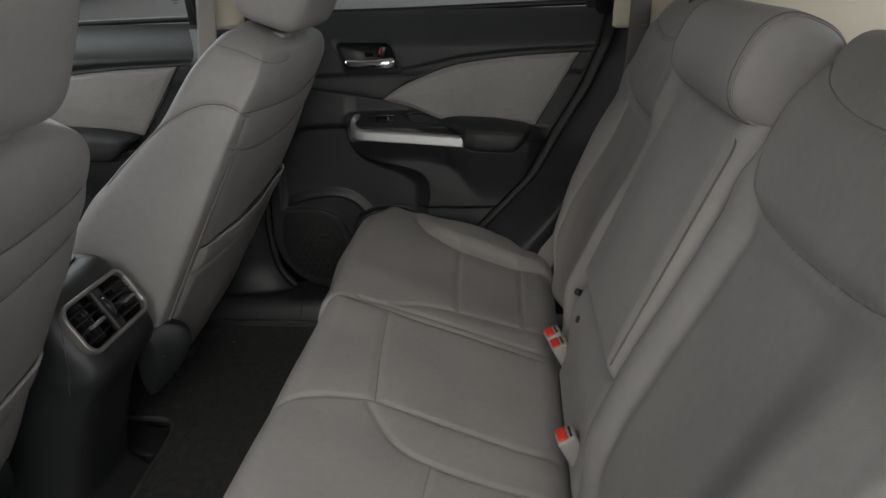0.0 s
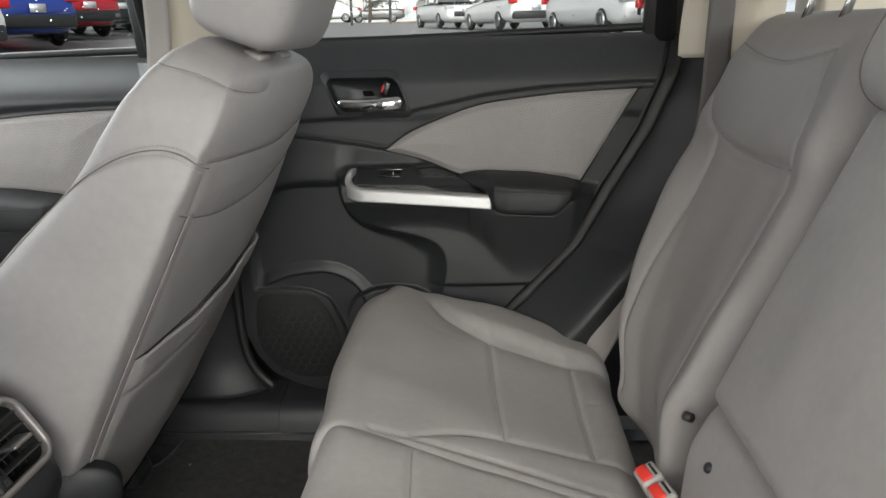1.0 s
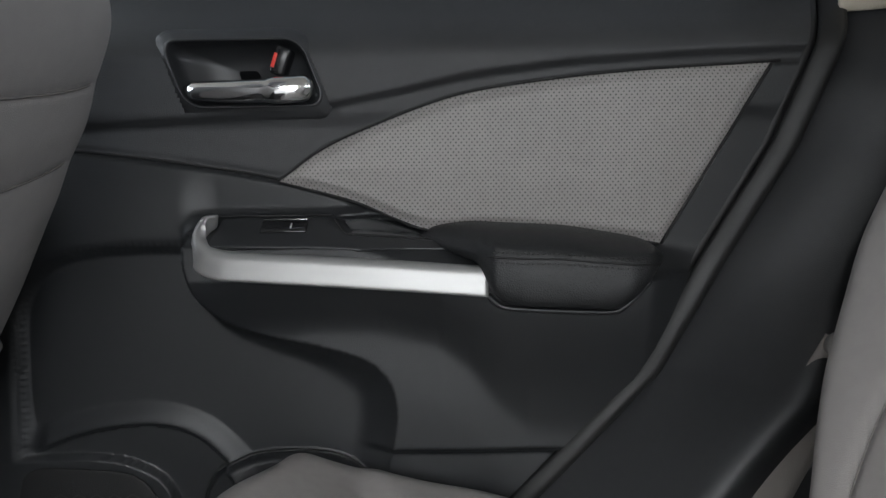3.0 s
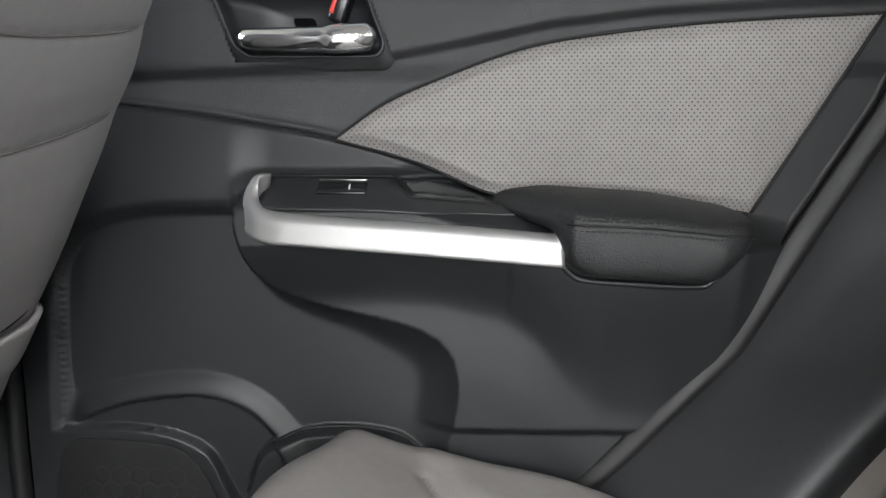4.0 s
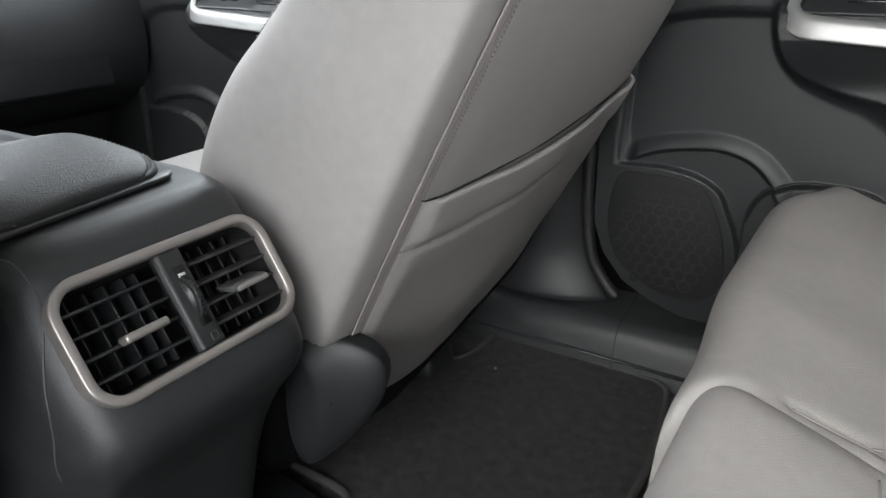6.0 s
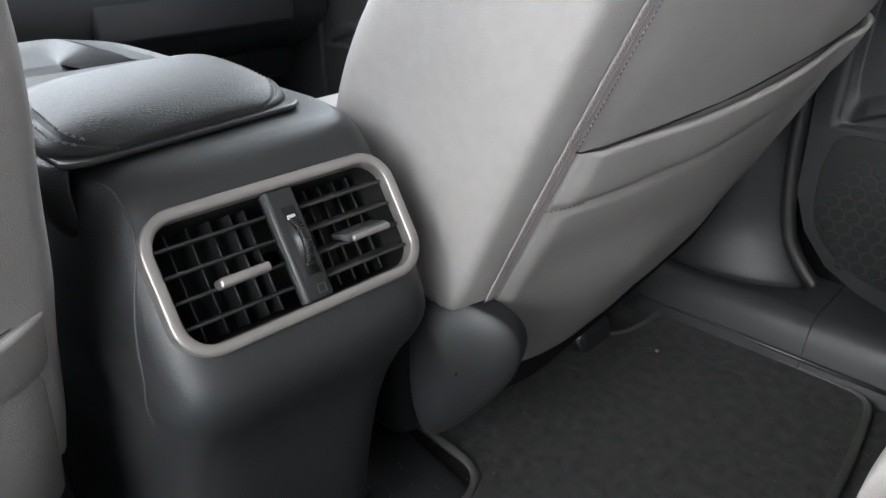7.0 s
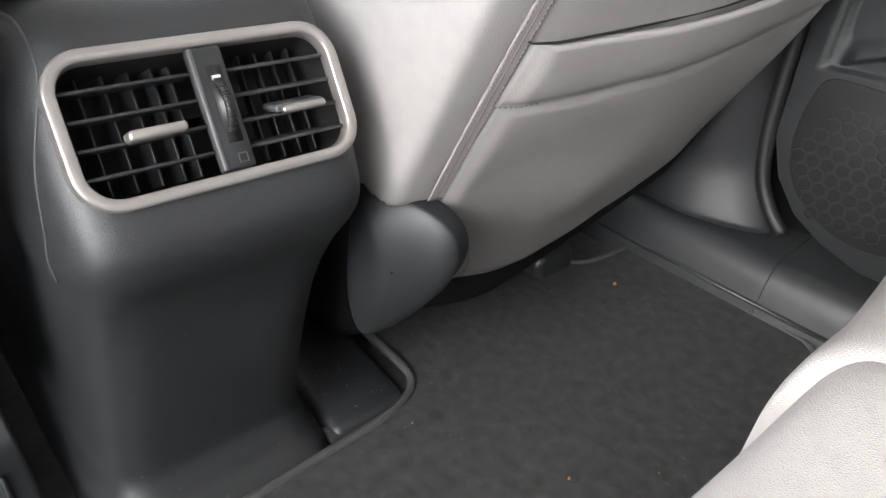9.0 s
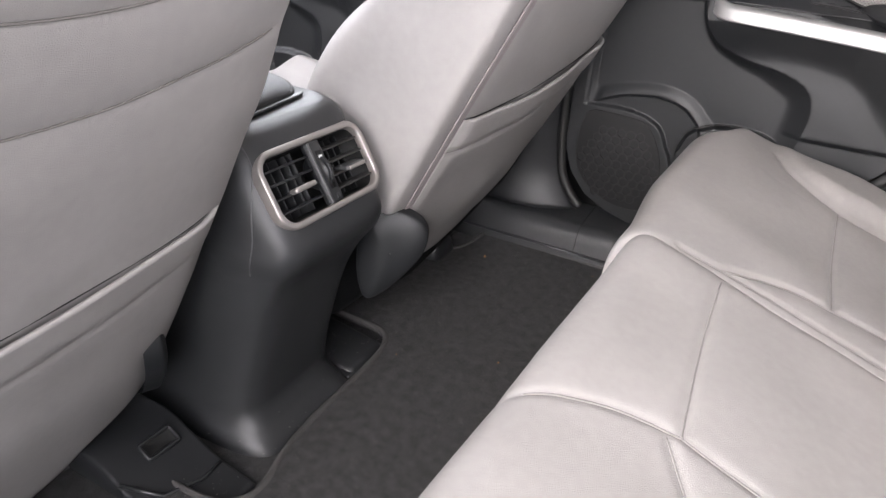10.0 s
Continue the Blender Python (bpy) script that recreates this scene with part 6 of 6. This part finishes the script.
def parked_car(kind, mat, x, y, heading, label):
    """A parked car; its nose points along heading (degrees from +x)."""
    L, W, H, belt, hood, cab = {"suv": (4.6, 1.85, 1.68, 1.05, 1.02, (-0.9, 2.15, 0.55, 0.28)), "van": (5.1, 1.98, 1.76, 1.05, 1.0, (-1.35, 2.4, 0.75, 0.22)), "sedan": (4.7, 1.82, 1.43, 0.93, 0.86, (-0.75, 1.75, 0.75, 0.75))}[kind]
    c = thing("parked_car", (0, 0, 0), label, "car", "cars on the lot")
    st = np.linspace(-1, 1, 33)
    th = np.linspace(0, 2 * math.pi, 40, endpoint=False)
    top = np.interp(st, [-1, -0.93, -0.4, -0.2, 0.8, 0.95, 1], [hood * 0.72, hood * 0.9, hood, belt, belt + 0.03, belt * 0.98, belt * 0.8])
    wid = W / 2 * (1 - 0.16 * np.abs(st) ** 6)
    low = np.interp(st, [-1, -0.9, 0.9, 1], [0.38, 0.22, 0.24, 0.42])
    a = th[:, None]
    P = np.stack([st[None] * L / 2 + 0 * a, wid[None] * sup(np.cos(a), 0.42), (top + low)[None] / 2 + (top - low)[None] / 2 * sup(np.sin(a), 0.5)], -1)
    sheet("body", P, mat, c, wrap=True, caps=True)
    x0, x1, rake, tail = cab
    sx = np.linspace(0, 1, 25)
    roof = np.interp(sx, [0, rake / (x1 - x0), 0.5, 1 - tail / (x1 - x0), 1], [belt, H - 0.04, H, H - 0.05, belt + 0.02])
    k = (roof - belt) / (H - belt)
    rows = []
    for q in np.linspace(-1, 1, 21):
        s_ = np.sign(q) * min(abs(q) * 1.7, 1)
        h = 1 - max(abs(q) * 1.7 - 1, 0) / 0.7
        hw = W / 2 * (0.93 - 0.17 * h * k)
        rows.append(np.stack([x0 + (x1 - x0) * sx, s_ * hw, belt - 0.04 + (roof - belt + 0.04) * (h ** 0.8)], -1))
    sheet("glasshouse", np.array(rows), CAR_GLASS, c, "dark tinted glass")
    lid = np.array([np.stack([x0 + (x1 - x0) * sx, q * W / 2 * (0.93 - 0.17 * k), roof + 0.012 * (1 - q * q)], -1)[6:22] for q in np.linspace(-1, 1, 9)])
    sheet("roof", lid, mat, c, thick=0.03)
    for s in (-1, 1):
        for px, lean in ((x0 + rake * 0.5, -0.3), (x0 + (x1 - x0) * 0.48, 0.0), (x1 - tail * 0.8 - 0.35, 0.12)):
            tube("pillar", [(px + lean, s * W / 2 * 0.935, belt - 0.03), (px + 0.02, s * W / 2 * 0.80, H - 0.07)], 0.045, mat, c, sides=6)
        for wx in (-0.305 * L, 0.30 * L):
            r = 0.35 if kind != "sedan" else 0.32
            wheel_ = rod("wheel", (wx, s * (W / 2 - 0.20), r), (wx, s * (W / 2 + 0.01), r), r, RUBBER, c, sides=28)
            rod("rim", (wx, s * (W / 2), r), (wx, s * (W / 2 + 0.018), r), r * 0.66, RIM, wheel_, sides=20)
        boxed("tail_lamp", pose(L / 2 - 0.06, s * (W / 2 - 0.17), belt - 0.12), (0.16, 0.30, 0.16), 0.03, TAIL, c)
        boxed("headlamp", pose(-L / 2 + 0.13, s * (W / 2 - 0.24), hood - 0.21), (0.24, 0.36, 0.13), 0.03, LAMP, c)
        boxed("mirror", pose(x0 + rake * 0.62, s * (W / 2 + 0.08), belt + 0.07), (0.12, 0.2, 0.14), 0.03, mat, c)
    boxed("rear_bumper", pose(L / 2 - 0.07, 0, 0.48), (0.20, W * 0.84, 0.26), 0.05, BLACK_SOFT, c)
    boxed("front_grille", pose(-L / 2 + 0.06, 0, 0.55), (0.14, W * 0.62, 0.24), 0.04, BLACK_SOFT, c)
    boxed("blank_plate", pose(L / 2 + 0.035, 0, 0.72), (0.01, 0.32, 0.16), 0.0, LAMP, c)
    c.matrix_world = pose(x, y, float(slope(x, np.array(y))) - 0.02, 0, 0, heading + 180)
    return c


WHITE_CAR = paint("white_car_paint", (0.72, 0.73, 0.74))
parked_car("suv", paint("blue_car_paint", (0.02, 0.05, 0.30), 0.3), -10.6, 16.0, 150, "bright blue SUV parked in a row")
parked_car("suv", paint("red_car_paint", (0.42, 0.01, 0.02), 0.2), -11.3, 19.3, 150, "red SUV parked in a row")
parked_car("suv", paint("graphite_car_paint", (0.06, 0.06, 0.065), 0.4), -12.1, 22.6, 150, "dark grey SUV parked in a row")
parked_car("suv", WHITE_CAR, -12.6, 26.2, 150, "white SUV parked in a row")
parked_car("suv", paint("black_car_paint", (0.02, 0.02, 0.022), 0.3), -13.0, 30.0, 150, "black SUV parked in a row")
parked_car("suv", WHITE_CAR, -9.9, 12.6, 150, "white SUV at the near end of a row")
parked_car("sedan", WHITE_CAR, -10.4, 50.0, 185, "white saloon parked side-on")
parked_car("suv", paint("grey_car_paint", (0.20, 0.20, 0.20), 0.4), -8.8, 62.0, 190, "grey SUV beyond the saloon")
parked_car("suv", WHITE_CAR, -3.5, 66.0, 250, "white SUV at the far side of the lot")
parked_car("van", WHITE_CAR, -1.5, 34.0, 290, "white minivan facing the camera's car")
parked_car("van", WHITE_CAR, 0.9, 28.5, 110, "white minivan seen from behind")
parked_car("van", WHITE_CAR, 3.2, 19.5, 285, "white minivan nose towards the aisle")
parked_car("suv", paint("silver_blue_car_paint", (0.42, 0.45, 0.50), 0.4), 4.2, 14.0, 275, "pale silver SUV close by")

# long pale building across the lot
WALL = material("pale_metal_cladding", (0.62, 0.62, 0.60), 0.5, vary=0.05, patch=0.3)
hall = thing("warehouse", (0, 78, 1.1), "long pale building with upright cladding joints", "building")
boxed("wall", pose(0, 80, 5.1), (120, 4, 8.2), 0.05, WALL, hall)
boxed("roof", pose(0, 80, 9.05), (121, 5, 0.25), 0.05, BUCKLE, hall)
for i in range(-14, 15):
    boxed("joint", pose(i * 4.1, 77.98, 4.9), (0.09, 0.06, 8.0), 0.0, BUCKLE, hall)
for i in (-5, -1, 3):
    boxed("roller_door", pose(i * 8.2, 77.96, 2.9), (3.6, 0.1, 4.0), 0.02, LAMP, hall)
for x, y in ((-6.9, 40.0), (-5.6, 46.0), (5.4, 52.0)):
    pole = thing("lamp_pole", (x, y, 0.5), "thin brown steel lamp pole", "lamp pole", "poles on the lot")
    zb = float(slope(x, np.array(y))) - 0.02
    rod("pole", (x, y, zb), (x, y, zb + 7), 0.07, RIM, pole)
    boxed("head", pose(x, y - 0.4, zb + 7), (0.3, 0.9, 0.12), 0.03, RIM, pole)
LEAF = material("dull_green_leaf", (0.055, 0.075, 0.03), 0.6, vary=0.3, patch=3)
BARK = material("bark", (0.10, 0.08, 0.06), 0.9, vary=0.3)
SOIL = material("bark_mulch", (0.20, 0.12, 0.08), 0.95, vary=0.3, patch=2)


def tree(x, y, h, seed):
    rng = np.random.default_rng(seed)
    z0 = float(slope(x, np.array(y))) - 0.05
    t = thing("tree", (x, y, z0), "small round-crowned dull green tree", "tree", "trees on the lot")
    trunk = curve([(x, y, z0), (x + 0.1, y, z0 + h * 0.25), (x, y + 0.1, z0 + h * 0.5), (x + 0.1, y, z0 + h * 0.8)], 20)
    tube("trunk", trunk, np.linspace(0.14, 0.04, 20), BARK, t, sides=8)
    for i in range(6):
        a = rng.uniform(0, 6.3)
        b = np.array([x, y, z0 + h * rng.uniform(0.3, 0.55)])
        tube("limb", [b, b + np.array([math.cos(a), math.sin(a), 0.7]) * h * 0.14, b + np.array([math.cos(a), math.sin(a), 1.2]) * h * 0.24], np.array([0.05, 0.035, 0.015]), BARK, t, sides=6)
    clumps = [np.array([x, y, z0 + h * 0.66]) + rng.normal(0, 1, 3) * np.array([0.17, 0.17, 0.15]) * h for _ in range(26)]
    v, f = [], []
    for c in clumps:
        for _ in range(130):
            p = c + rng.normal(0, 1, 3) * 0.065 * h
            a, b = rng.normal(0, 1, 3), rng.normal(0, 1, 3)
            a, b = a / np.linalg.norm(a) * 0.11, b / np.linalg.norm(b) * 0.07
            i = len(v)
            v += [p - a, p + b, p + a, p - b]
            f.append((i, i + 1, i + 2, i + 3))
    tagged(mesh_from("crown", v, f, LEAF, t, smooth=False), kind="stuff")
    return t


tree(-9.0, 60.0, 5.0, 1)
tree(4.3, 64.0, 5.4, 2)
tree(8.5, 66.0, 4.8, 3)
tree(-18.0, 64.0, 5.2, 4)
bed = boxed("planting_bed", pose(-4.0, 58.0, 1.38), (12, 3.0, 0.18), 0.06, SOIL)
tagged(bed, "kerbed planting bed with brown bark mulch", "planting bed")
